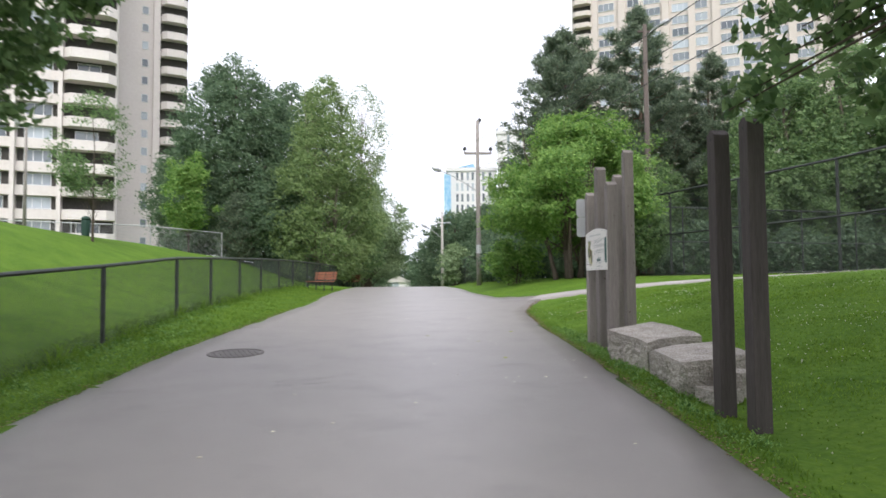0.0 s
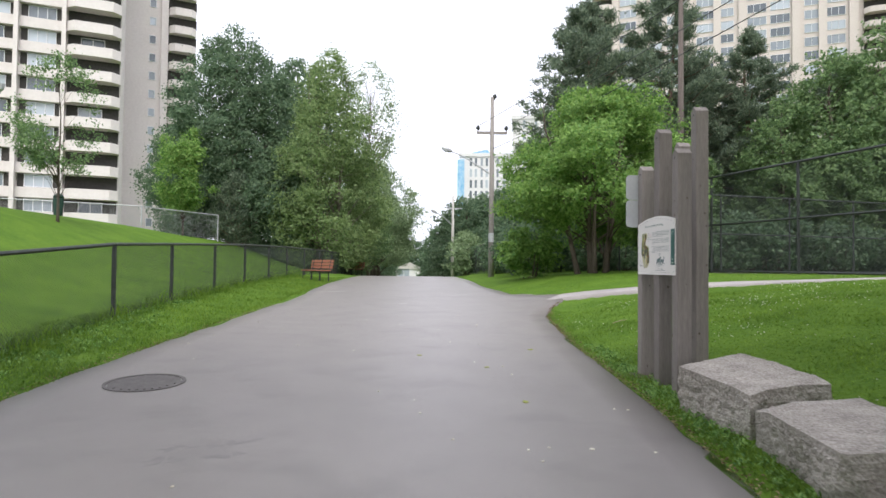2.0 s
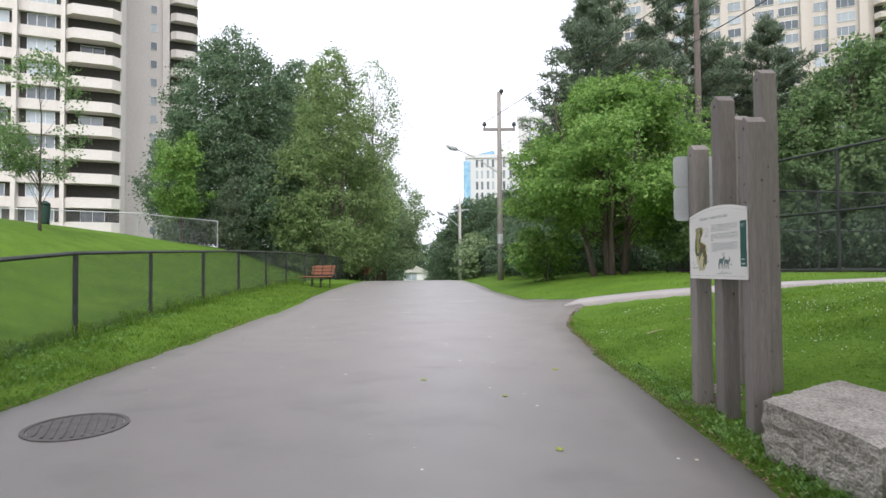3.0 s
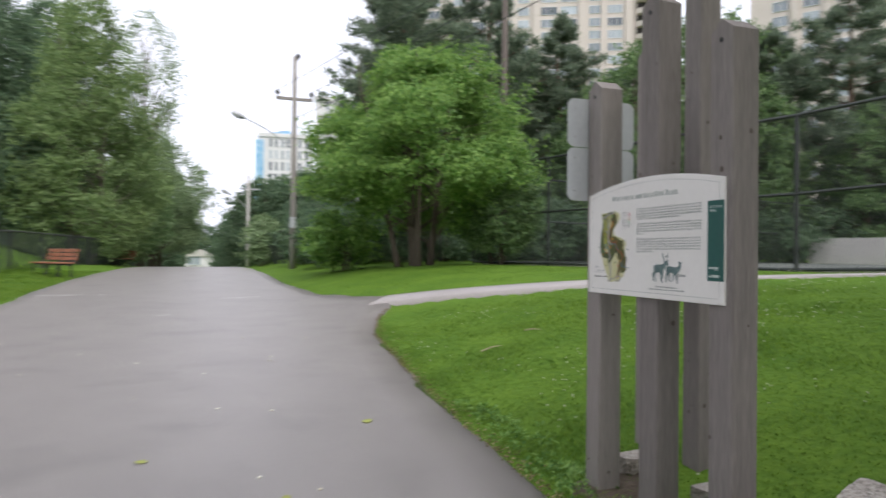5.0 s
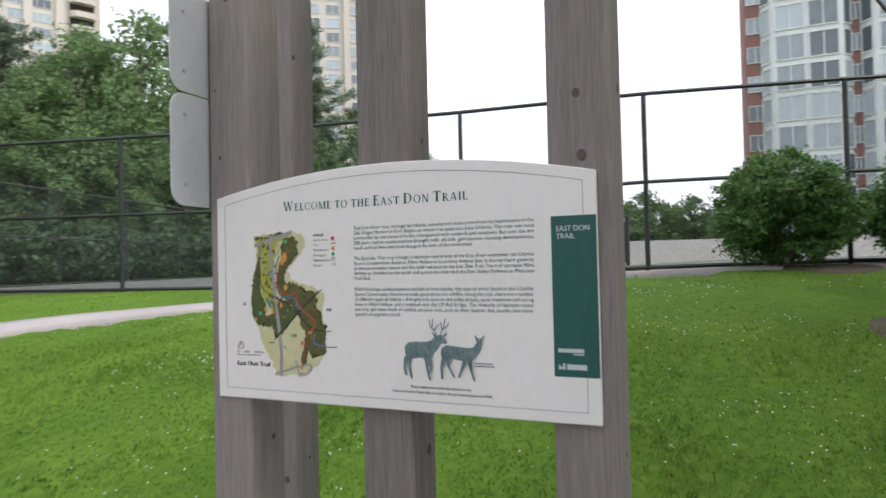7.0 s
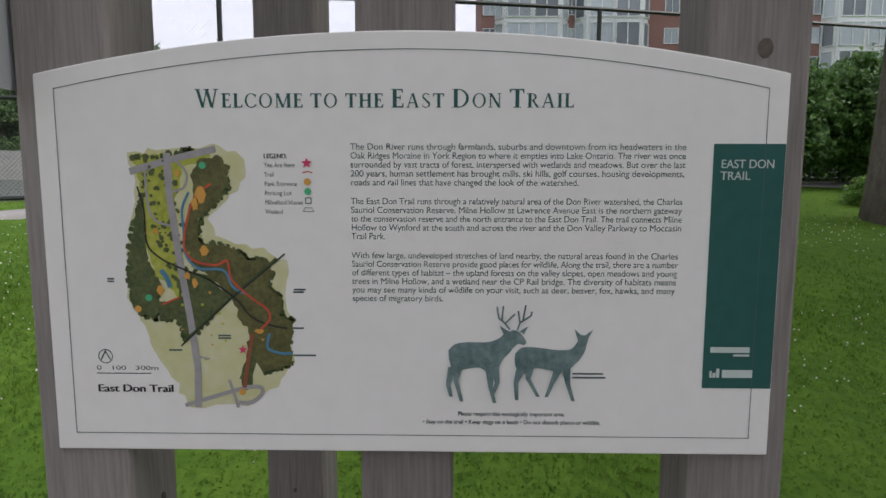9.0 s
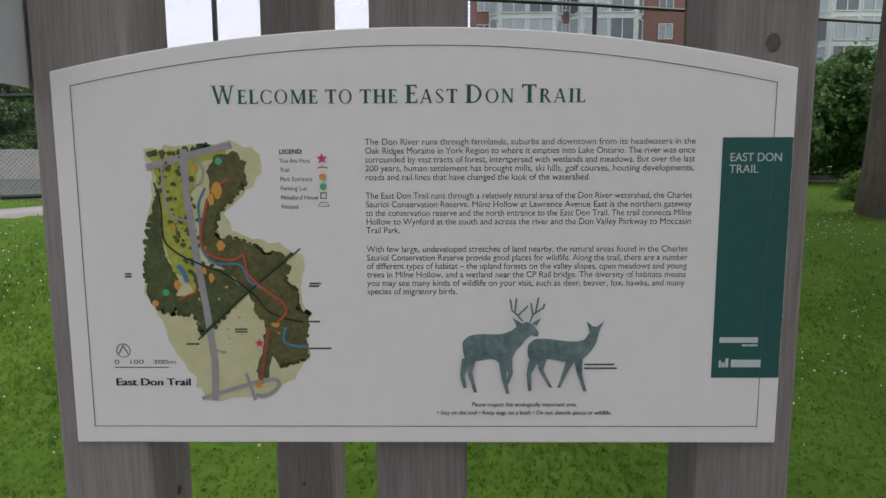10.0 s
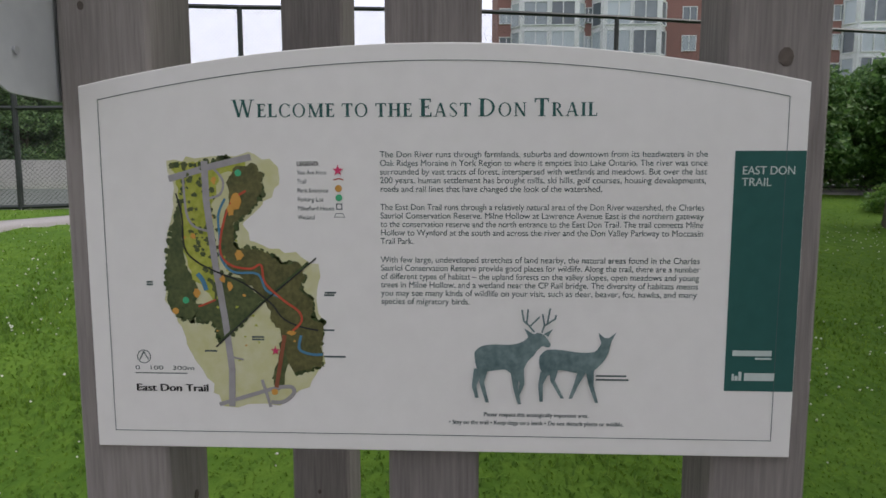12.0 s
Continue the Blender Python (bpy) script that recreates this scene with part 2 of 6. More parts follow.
def on(x, y, dz=0.0):
    return (x, y, float(land(x, y)) + dz)


def in_path(x, y, edge=0.0):
    return (x > np.interp(y, LEFT_Y, LEFT_X) - edge) & (x < np.interp(y, RIGHT_Y, RIGHT_X) + edge) & (y < 110)


SIDE_LINE = ((3.75, 19.25), (5.6, 17.75), (7.0, 16.7), (8.15, 15.5), (9.7, 14.3), (11.3, 12.4), (12.2, 10.3), (12.9, 7.6), (13.6, 3.8), (14.7, -1), (16, -8))


def side_dist(x, y):
    best = np.full(np.shape(x), 1e9)
    for (ax, ay), (bx, by) in zip(SIDE_LINE, SIDE_LINE[1:]):
        t = np.clip(((x - ax) * (bx - ax) + (y - ay) * (by - ay)) / ((bx - ax) ** 2 + (by - ay) ** 2), 0, 1)
        best = np.minimum(best, np.hypot(x - ax - t * (bx - ax), y - ay - t * (by - ay)))
    return best


def grid_mesh(name, xs, ys, height, mats):
    X, Y = np.meshgrid(xs, ys)
    V = np.stack([X, Y, height(X, Y)], -1).reshape(-1, 3)
    nx, ny = len(xs), len(ys)
    i = np.arange(nx * ny).reshape(ny, nx)
    F = np.stack([i[:-1, :-1], i[:-1, 1:], i[1:, 1:], i[1:, :-1]], -1).reshape(-1, 4)
    me = bpy.data.meshes.new(name)
    me.from_pydata(V.tolist(), [], F.tolist())
    me.materials.append(mats)
    me.polygons.foreach_set("use_smooth", [True] * len(F))
    return me


def spaced(*runs):
    out = []
    for a, b, step in runs:
        out += list(np.arange(a, b, step))
    return np.array(sorted(set(round(float(v), 4) for v in out)))


def ground_height(X, Y):
    rough = 0.012 * np.sin(X * 2.1 + 1.3 * np.sin(Y * 1.7)) * np.cos(Y * 1.9) * ((X > -5.9) & (X < 9.9) & (Y < 26) & (Y > -4)) + 0.03 * np.sin(X * 0.5 + 2) * np.sin(Y * 0.43)
    return land(X, Y) + rough * (np.abs(X) > 3) - 0.07 * in_path(X, Y, -0.1) - 0.07 * (side_dist(X, Y) < 0.5)


GX = spaced((-3000, -200, 400), (-200, -30, 10), (-30, -6, 1), (-6, 10, 0.2), (10, 40, 1), (40, 200, 10), (200, 3001, 400))
GY = spaced((-3000, -60, 400), (-60, -4, 4), (-4, 26, 0.25), (26, 60, 1), (60, 220, 8), (220, 3001, 400))
tagged(part("ground", grid_mesh("ground", GX, GY, ground_height, LAWN), None), "mown green lawn ground, rising to a hill beside the path", "ground", kind="structure")


def strip(name, ys, left, right, mats, across, lift):
    """A paved strip that lies in the ground, with a skirt round its edges."""
    s, n = Shape(), across + 1
    rows = []
    for y, a, b in zip(ys, left, right):
        xs = np.linspace(a[0], b[0], n)
        yy = np.linspace(a[1], b[1], n)
        zs = land(xs, yy) + lift
        row = [(xs[0], yy[0], zs[0] - 0.12)] + list(zip(xs, yy, zs)) + [(xs[-1], yy[-1], zs[-1] - 0.12)]
        rows.append(row)
    w = n + 2
    s.add([p for r in rows for p in r], [(i * w + k, i * w + k + 1, (i + 1) * w + k + 1, (i + 1) * w + k) for i in range(len(rows) - 1) for k in range(w - 1)])
    return s


rng = np.random.default_rng(4)
PY = spaced((-40, 0, 2), (0, 30, 0.2), (30, 111, 2))
wob = lambda: np.interp(PY, np.arange(-41, 112, 0.45), rng.normal(0, 0.025, len(np.arange(-41, 112, 0.45))))
L = np.interp(PY, LEFT_Y, LEFT_X) + wob()
R = np.interp(PY, RIGHT_Y, RIGHT_X) + wob()
tagged(part("road", strip("road", PY, list(zip(L, PY)), list(zip(R, PY)), ASPHALT, 14, 0.0), ASPHALT, smooth=True), "worn grey asphalt park path with rough edges", "path", kind="structure")


def ribbon(line, width, step=0.4):
    pts, out = [Vector((*p, 0)) for p in line], []
    for a, b in zip(pts, pts[1:]):
        k = max(1, round((b - a).length / step))
        out += [a.lerp(b, i / k) for i in range(k)]
    out.append(pts[-1])
    lefts, rights = [], []
    for i, p in enumerate(out):
        d = (out[min(i + 2, len(out) - 1)] - out[max(i - 2, 0)]).normalized()
        s = Vector((d.y, -d.x, 0)) * width / 2
        lefts.append((p - s)[:2])
        rights.append((p + s)[:2])
    return out, lefts, rights


o, a, b = ribbon(SIDE_LINE, 0.82)
tagged(part("pavement", strip("pavement", o, a, b, SIDE_PATH, 3, 0.012), SIDE_PATH, smooth=True), "pale pinkish concrete footpath crossing the lawn", "path", kind="structure")


# ---- timber posts ----
def timber_post(at, height, wood, label, name="timber_post", group="", lean=0.0, seed=0, size=0.146, knots=5):
    """A square post with a gabled top, a drilled hole under the gable and knots."""
    r = random.Random(seed)
    root = thing(name, (at[0], at[1], at[2] - 0.25), label, "post", group)
    root.matrix_basis = root.matrix_basis @ pose(0, 0, 0, lean, 0, r.uniform(-2, 2))
    h, s = height + 0.25, size / 2
    c = 0.006
    sq = [(-s + c, -s), (s - c, -s), (s, -s + c), (s, s - c), (s - c, s), (-s + c, s), (-s, s - c), (-s, -s + c)]
    b = Shape()
    levels = [(0, 1), (h * 0.33, 0.985), (h * 0.66, 1.0), (h - 0.055, 0.99)]
    verts = [(x * k, y * k, z) for z, k in levels for x, y in sq]
    faces = [(i * 8 + k, i * 8 + (k + 1) % 8, i * 8 + 8 + (k + 1) % 8, i * 8 + 8 + k) for i in range(3) for k in range(8)]
    b.add(verts, faces + [tuple(range(8))[::-1]])
    # gable: ridge along x
    t = [(x * 0.99, y * 0.99, h - 0.055 + 0.05 * (1 - abs(y) / s)) for x, y in sq]
    b.add([(x * 0.99, y * 0.99, h - 0.055) for x, y in sq] + t + [(-s * 0.97, 0, h), (s * 0.97, 0, h)],
          [(0, 1, 9, 8), (1, 2, 10, 9), (2, 3, 11, 17, 10), (3, 4, 12, 11), (4, 5, 13, 12), (5, 6, 14, 13), (6, 7, 15, 16, 14), (7, 0, 8, 15),
           (8, 9, 10, 17, 16, 15), (11, 12, 13, 14, 16, 17)])
    part("shaft", b, wood, root)
    hole = Shape().tube([(-s - 0.0015, 0, h - 0.095), (-s + 0.003, 0, h - 0.095)], 0.012, 12)
    part("drilled_hole", hole, BLACK, root, "dark drilled bolt hole")
    for i in range(knots):
        z, off, w = r.uniform(0.35, h - 0.25), r.uniform(-0.8, 0.8) * s, r.uniform(0.004, 0.011) * r.uniform(0.7, 1.1)
        k = Shape()
        if i % 2:
            pts = [(off + w * math.cos(a) , -s - 0.001, z + 1.25 * w * math.sin(a)) for a in np.linspace(0, 2 * math.pi, 11)[:-1]]
            k.prism(pts, (0, 0.002, 0))
        else:
            pts = [(-s - 0.001, off + w * math.cos(a), z + 1.25 * w * math.sin(a)) for a in np.linspace(0, 2 * math.pi, 11)[:-1]]
            k.prism(pts, (0.002, 0, 0))
        part("knot", k, KNOT, root, "dark knot in the wood")
    return root


W = "weathered grey-brown square timber post with a gabled top"
G = "posts of the trail marker"
timber_post(on(2.952, 10.272), 2.40, POST_WOOD, W + " carrying sign plates", group=G, seed=1)
timber_post(on(2.962, 9.775), 2.75, POST_WOOD, W + " behind a sign", group=G, seed=2)
timber_post(on(2.958, 9.262), 2.475, POST_WOOD, W + " holding a sign", group=G, seed=3, knots=9)
timber_post(on(3.50, 10.085), 2.935, POST_WOOD, "tall weathered grey timber post full of knots", group=G, seed=4, knots=16)
timber_post(on(3.48, 10.52), 2.60, POST_WOOD, W + " on grass", group=G, seed=5)
timber_post(on(2.875, 5.83), 2.60, DARK_WOOD, "dark brown square timber post beside the boulders", seed=6)
timber_post(on(2.91, 5.32), 2.62, DARK_WOOD, "dark brown square timber post standing at the path edge", seed=7)

# ---- trail sign: u from its left edge, v up from its lower edge ----
SX, SY, SZ, SW, SH, ARC = 2.872, 10.312, 1.64, 1.088, 0.567, 0.06
sign = thing("trail_sign", (SX, SY, SZ), "cream trail information sign with arched top, map and green print", "sign")


def arc_v(u, v0=SH, rise=ARC, a=0.0, b=SW):
    return v0 + rise * (1 - ((u - (a + b) / 2) / ((b - a) / 2)) ** 2)


def flat(points, lift, slot=0, shape=None, thick=0.0002):
    """A flat printed patch on the sign's face from points (u, v)."""
    return (shape or Shape()).prism([(-0.3 * lift, -u, v) for u, v in points], (-thick, 0, 0), slot)


us = np.linspace(0, SW, 25)
outline = [(0, 0), (SW, 0)] + [(u, arc_v(u)) for u in us[::-1]]
part("panel", Shape().prism([(0, -u, v) for u, v in outline], (0.012, 0, 0)), SIGN_WHITE, sign, bevel=0.002)
part("backing_edge", Shape().prism([(0.0125, -0.006 - u * (SW - 0.012) / SW, 0.006 + v * 0.98) for u, v in outline], (0.012, 0, 0)), BLACK_STEEL, sign, "dark backing plate")

border = [(0.030, 0.027), (1.058, 0.027)] + [(u, arc_v(u, 0.546, 0.055, 0.03, 1.058)) for u in np.linspace(1.058, 0.03, 23)]
part("green_band", flat([(0.984, 0.105), (1.0865, 0.105), (1.0865, 0.468), (0.984, 0.468)], 0.0014), TEAL, sign, "dark green side band")


def lettering(text, u, v, size, mats, width=None, bold=0.0, name="lettering", lift=0.0022):
    """A line of letters on the sign from its lower left corner, spread to the given width."""
    cu = bpy.data.curves.new(name, "FONT")
    cu.body, cu.size = text, size
    ob = bpy.data.objects.new(name, cu)
    scene.collection.objects.link(ob)
    me = bpy.data.meshes.new_from_object(ob.evaluated_get(bpy.context.evaluated_depsgraph_get()))
    bpy.data.objects.remove(ob)
    co = np.array([p.co for p in me.vertices])
    if width:
        co[:, 0] *= width / co[:, 0].max()
    out = np.stack([np.full(len(co), -0.3 * lift), -(u + co[:, 0]), v + co[:, 1]], 1)
    me.vertices.foreach_set("co", out.ravel())
    if bold:
        faces = [tuple(p.vertices) for p in me.polygons]
        sh = Shape()
        for k in (-1, 1):
            sh.add([(x - 0.00012 * k, y + k * bold, z) for x, y, z in out.tolist()], faces)
        me = sh.mesh(name, mats)
    me.update()
    me.materials.clear()
    me.materials.append(mats)
    return part(name, me, None, sign)


SERIF_STEM, SERIF_THIN = 0.185, 0.075


def glyph(ch):
    """Quads of one serif capital of height 1, and its width."""
    T, t, q = SERIF_STEM, SERIF_THIN, []

    def bar(x0, y0, x1, y1):
        q.append([(x0, y0), (x1, y0), (x1, y1), (x0, y1)])

    def foot(x0, x1, y, a=0.085, b=0.085):
        bar(x0 - a, y, x1 + b, y + 0.042)

    def stem(x, w, ends="tb", a=0.085):
        bar(x, 0, x + w, 1)
        if "b" in ends:
            foot(x, x + w, 0, a, a)
        if "t" in ends:
            foot(x, x + w, 0.958, a, a)

    def slant(x0, y0, x1, y1, w):
        q.append([(x0, y0), (x0 + w, y0), (x1 + w, y1), (x1, y1)])

    def bowl(cx, cy, rx, ry, a0, a1, w, h, n=18):
        angles = [radians(a0 + (a1 - a0) * i / n) for i in range(n + 1)]
        for a, b in zip(angles, angles[1:]):
            q.append([(cx + rx * math.cos(a), cy + ry * math.sin(a)), (cx + rx * math.cos(b), cy + ry * math.sin(b)),
                      (cx + (rx - w) * math.cos(b), cy + (ry - h) * math.sin(b)), (cx + (rx - w) * math.cos(a), cy + (ry - h) * math.sin(a))])

    def tick(x, y, w, h):
        q.append([(x, y), (x + w, y), (x + w, y + h), (x + w * 0.6, y + h)])

    if ch == "I":
        stem(0.09, T)
        return q, 0.33
    if ch in "LE":
        stem(0.09, T)
        bar(0.09, 0, 0.58, t)
        tick(0.5, 0, 0.1, 0.24)
        if ch == "E":
            bar(0.09, 1 - t, 0.56, 1)
            tick(0.48, 1, 0.09, -0.2)
            bar(0.2, 0.5, 0.46, 0.5 + t)
            bar(0.43, 0.41, 0.465, 0.65)
        return q, 0.61
    if ch == "T":
        stem(0.28, T, "b")
        bar(0.02, 1 - t, 0.69, 1)
        tick(0.11, 1, -0.1, -0.23)
        tick(0.60, 1, 0.1, -0.23)
        return q, 0.71
    if ch == "H":
        stem(0.09, T)
        stem(0.58, T)
        bar(0.2, 0.48, 0.6, 0.48 + t)
        return q, 0.82
    if ch == "N":
        stem(0.11, 0.07)
        stem(0.66, 0.07, "t")
        slant(0.62, 0, 0.07, 1, 0.16)
        return q, 0.84
    if ch == "M":
        stem(0.12, 0.07, "b")
        stem(0.80, T, "tb")
        slant(0.45, 0, 0.10, 1, 0.16)
        slant(0.48, 0, 0.82, 1, 0.07)
        foot(0.10, 0.2, 0.958)
        return q, 1.04
    if ch == "W":
        for x0, x1, w in ((0.30, 0.06, 0.14), (0.34, 0.56, 0.06), (0.74, 0.50, 0.14), (0.78, 1.00, 0.06)):
            slant(x0, 0, x1, 1, w)
        for x in (0.06, 0.50, 0.96):
            foot(x, x + 0.13, 0.958, 0.07, 0.07)
        return q, 1.14
    if ch == "A":
        slant(0.06, 0, 0.35, 1, 0.06)
        slant(0.60, 0, 0.33, 1, 0.15)
        bar(0.17, 0.3, 0.60, 0.3 + t)
        foot(0.06, 0.12, 0)
        foot(0.61, 0.75, 0, 0.06, 0.06)
        return q, 0.82
    if ch in "OC":
        if ch == "O":
            bowl(0.44, 0.5, 0.41, 0.515, 0, 360, 0.13, 0.05, 30)
            return q, 0.88
        bowl(0.44, 0.5, 0.41, 0.515, 42, 318, 0.13, 0.05, 24)
        bar(0.70, 0.70, 0.745, 0.93)
        bar(0.71, 0.10, 0.75, 0.24)
        return q, 0.78
    if ch == "D":
        stem(0.09, T)
        bowl(0.30, 0.5, 0.50, 0.5, -90, 90, 0.13, 0.05)
        bar(0.2, 0, 0.31, t)
        bar(0.2, 1 - t, 0.31, 1)
        return q, 0.84
    if ch == "R":
        stem(0.09, T)
        bowl(0.30, 0.745, 0.30, 0.255, -90, 90, 0.13, 0.05)
        bar(0.2, 1 - t, 0.31, 1)
        bar(0.2, 0.49, 0.31, 0.49 + t)
        slant(0.60, 0, 0.31, 0.5, 0.15)
        foot(0.62, 0.76, 0, 0.02, 0.04)
        return q, 0.80
    # S
    bowl(0.30, 0.745, 0.24, 0.27, 40, 200, 0.09, 0.05, 12)
    bowl(0.30, 0.255, 0.25, 0.27, 20, -140, 0.09, 0.05, 12)
    q.append([(0.065, 0.68), (0.165, 0.76), (0.545, 0.33), (0.46, 0.22)])
    bar(0.47, 0.76, 0.505, 0.95)
    bar(0.075, 0.05, 0.11, 0.26)
    return q, 0.60


def caps_line(words, u, v, big, small, width, mats):
    """Serif small capitals: the first letter of a word larger than the rest, one mesh a word."""
    run, x = [], 0.0
    for word, cap in words:
        letters = []
        for i, ch in enumerate(word):
            s = big if cap and i == 0 else small
            quads, w = glyph(ch)
            letters += [[(x + a * s, b * s) for a, b in f] for f in quads]
            x += (w + 0.12) * s
        run.append(letters)
        x += 0.36 * small
    k = width / (x - 0.48 * small)
    for letters in run:
        sh = Shape()
        for i, f in enumerate(letters):
            sh.add([(-0.0007 - 0.000012 * (i % 7), -(u + a * k), v + b) for a, b in f], [(0, 1, 2, 3)])
        part("title_lettering", sh, mats, sign)


caps_line((("WELCOME", 1), ("TO", 0), ("THE", 0), ("EAST", 1), ("DON", 1), ("TRAIL", 1)), 0.236, 0.519, 0.0262, 0.0200, 0.546, TEAL)
PARAGRAPHS = (
    (0.464, ("The Don River runs through farmlands, suburbs and downtown from its headwaters in the", 0.485),
     ("Oak Ridges Moraine in York Region to where it empties into Lake Ontario. The river was once", 0.485),
     ("surrounded by vast tracts of forest, interspersed with wetlands and meadows. But over the last", 0.485),
     ("200 years, human settlement has brought mills, ski hills, golf courses, housing developments,", 0.484),
     ("roads and rail lines that have changed the look of the watershed.", 0.332)),
    (0.385, ("The East Don Trail runs through a relatively natural area of the Don River watershed, the Charles", 0.483),
     ("Sauriol Conservation Reserve. Milne Hollow at Lawrence Avenue East is the northern gateway", 0.483),
     ("to the conservation reserve and the north entrance to the East Don Trail. The trail connects Milne", 0.483),
     ("Hollow to Wynford at the south and across the river and the Don Valley Parkway to Moccasin", 0.483),
     ("Trail Park.", 0.05)),
    (0.305, ("With few large, undeveloped stretches of land nearby, the natural areas found in the Charles", 0.48),
     ("Sauriol Conservation Reserve provide good places for wildlife. Along the trail, there are a number", 0.481),
     ("of different types of habitat \u2013 the upland forests on the valley slopes, open meadows and young", 0.48),
     ("trees in Milne Hollow, and a wetland near the CP Rail bridge. The diversity of habitats means", 0.479),
     ("you may see many kinds of wildlife on your visit, such as deer, beaver, fox, hawks, and many", 0.478),
     ("species of migratory birds.", 0.136)),
)
for top, *lines in PARAGRAPHS:
    for i, (text, w) in enumerate(lines):
        lettering(text, 0.4595, top - 0.0049 - i * 0.0129, 0.0132, TEXT_INK, w, 0, "text_line")
lettering("EAST DON", 0.995, 0.4335, 0.0175, PALE, 0.076, 0.0002, "band_lettering", 0.0032)
lettering("TRAIL", 0.995, 0.4165, 0.0175, PALE, 0.043, 0.0002, "band_lettering", 0.0032)
lettering("East Don Trail", 0.067, 0.0925, 0.0165, BLACK, 0.116, 0.0007, "map_title")
lettering("LEGEND:", 0.333, 0.4465, 0.0095, BLACK, 0.034, 0.0002, "legend_line")
for i, (text, w) in enumerate((("You Are Here", 0.045), ("Trail", 0.014), ("Park Entrance", 0.048), ("Parking Lot", 0.040), ("Milneford House", 0.056), ("Wetland", 0.026))):
    lettering(text, 0.333, 0.4335 - i * 0.0136, 0.0095, INK, w, 0, "legend_line")
lettering("Please respect this ecologically important area.", 0.618, 0.059, 0.0095, INK, 0.162, 0.0002, "notice_line")
lettering("\u2022 Stay on the trail \u2022 Keep dogs on a leash \u2022 Do not disturb plants or wildlife.", 0.564, 0.046, 0.0095, INK, 0.27, 0.0002, "notice_line")
lettering("0   100   300m", 0.067, 0.127, 0.0095, INK, 0.095, 0, "scale_lettering")


def printed(name, points, mats, lift=0.0008, label=""):
    return part(name, flat(points, lift), mats, sign, label)


def disc(u, v, r, ru=None, n=14):
    return [(u + r * math.cos(a), v + (ru or r) * math.sin(a)) for a in np.linspace(0, 2 * math.pi, n + 1)[:-1]]


def line_of(points, w, mats, name, lift):
    """A printed line of even width through the points, mitred at its corners."""
    closed = points[0] == points[-1]
    pts = [Vector(p) for p in (points[:-1] if closed else points)]
    n, s = len(pts), Shape()
    rim = []
    for i, p in enumerate(pts):
        a, b = (pts[i - 1], pts[(i + 1) % n]) if closed else (pts[max(i - 1, 0)], pts[min(i + 1, n - 1)])
        d0 = (p - a).normalized() if (p - a).length > 0 else (b - p).normalized()
        d1 = (b - p).normalized() if (b - p).length > 0 else d0
        m = Vector((-d0.y - d1.y, d0.x + d1.x)).normalized()
        k = w / 2 / max(0.45, abs(m.dot(Vector((-d0.y, d0.x)))))
        rim += [p + m * k, p - m * k]
    segs = n if closed else n - 1
    s.add([(-0.3 * lift - 0.0002, -q.x, q.y) for q in rim], [(2 * i, 2 * i + 1, (2 * i + 3) % (2 * n), (2 * i + 2) % (2 * n)) for i in range(segs)])
    return part(name, s, mats, sign)


def smooth(points, k=5):
    """A soft curve through the points."""
    p = [Vector(points[0])] + [Vector(q) for q in points] + [Vector(points[-1])]
    out = []
    for a, b, c, d in zip(p, p[1:], p[2:], p[3:]):
        for i in range(k):
            t = i / k
            out.append(tuple(0.5 * (2 * b + (c - a) * t + (2 * a - 5 * b + 4 * c - d) * t * t + (3 * b - a - 3 * c + d) * t ** 3)))
    return out + [tuple(points[-1])]


def rough_blob(points, seed, k=5, amp=0.004):
    """A soft uneven outline through a few points."""
    r, out = random.Random(seed), []
    for (u0, v0), (u1, v1) in zip(points, points[1:] + points[:1]):
        for i in range(k):
            t = i / k
            out.append((u0 + (u1 - u0) * t + r.uniform(-amp, amp), v0 + (v1 - v0) * t + r.uniform(-amp, amp)))
    return out


line_of(border + border[:1], 0.0011, INK, "border_line", 0.0016)
MAP_PALE = material("map_pale_yellow", (0.50, 0.48, 0.20), (0.62, 0.60, 0.42), rough=0.5, scale=14, fine=40, bump=0)
MAP_GREEN = material("map_forest_green", (0.035, 0.055, 0.02), (0.12, 0.135, 0.05), rough=0.5, scale=45, fine=160, bump=0)
MAP_OLIVE = material("map_olive_forest", (0.05, 0.055, 0.018), (0.155, 0.14, 0.05), rough=0.5, scale=45, fine=160, bump=0)
MAP_TRAIL = material("map_trail_brown", (0.20, 0.06, 0.03), (0.28, 0.10, 0.05), rough=0.5, bump=0)
MAP_TREES = material("map_tree_outline", (0.035, 0.055, 0.018), (0.07, 0.10, 0.03), rough=0.5, scale=60, fine=300, bump=0)
DRAWING = material("drawing_grey_green", (0.06, 0.105, 0.11), (0.22, 0.29, 0.285), rough=0.5, scale=25, fine=90, bump=0)
MAP_LIME = material("map_lime", (0.26, 0.30, 0.03), (0.46, 0.46, 0.09), rough=0.5, scale=30, fine=120, bump=0)
MAP_GREY = material("map_road_grey", (0.27, 0.25, 0.25), (0.38, 0.36, 0.36), rough=0.5, bump=0)
MAP_RED = material("map_trail_red", (0.42, 0.06, 0.03), (0.52, 0.10, 0.05), rough=0.5, bump=0)
MAP_ORANGE = material("map_orange", (0.55, 0.26, 0.05), (0.62, 0.33, 0.07), rough=0.5, bump=0)
MAP_BLUE = material("map_river_blue", (0.05, 0.16, 0.26), (0.10, 0.25, 0.36), rough=0.5, bump=0)
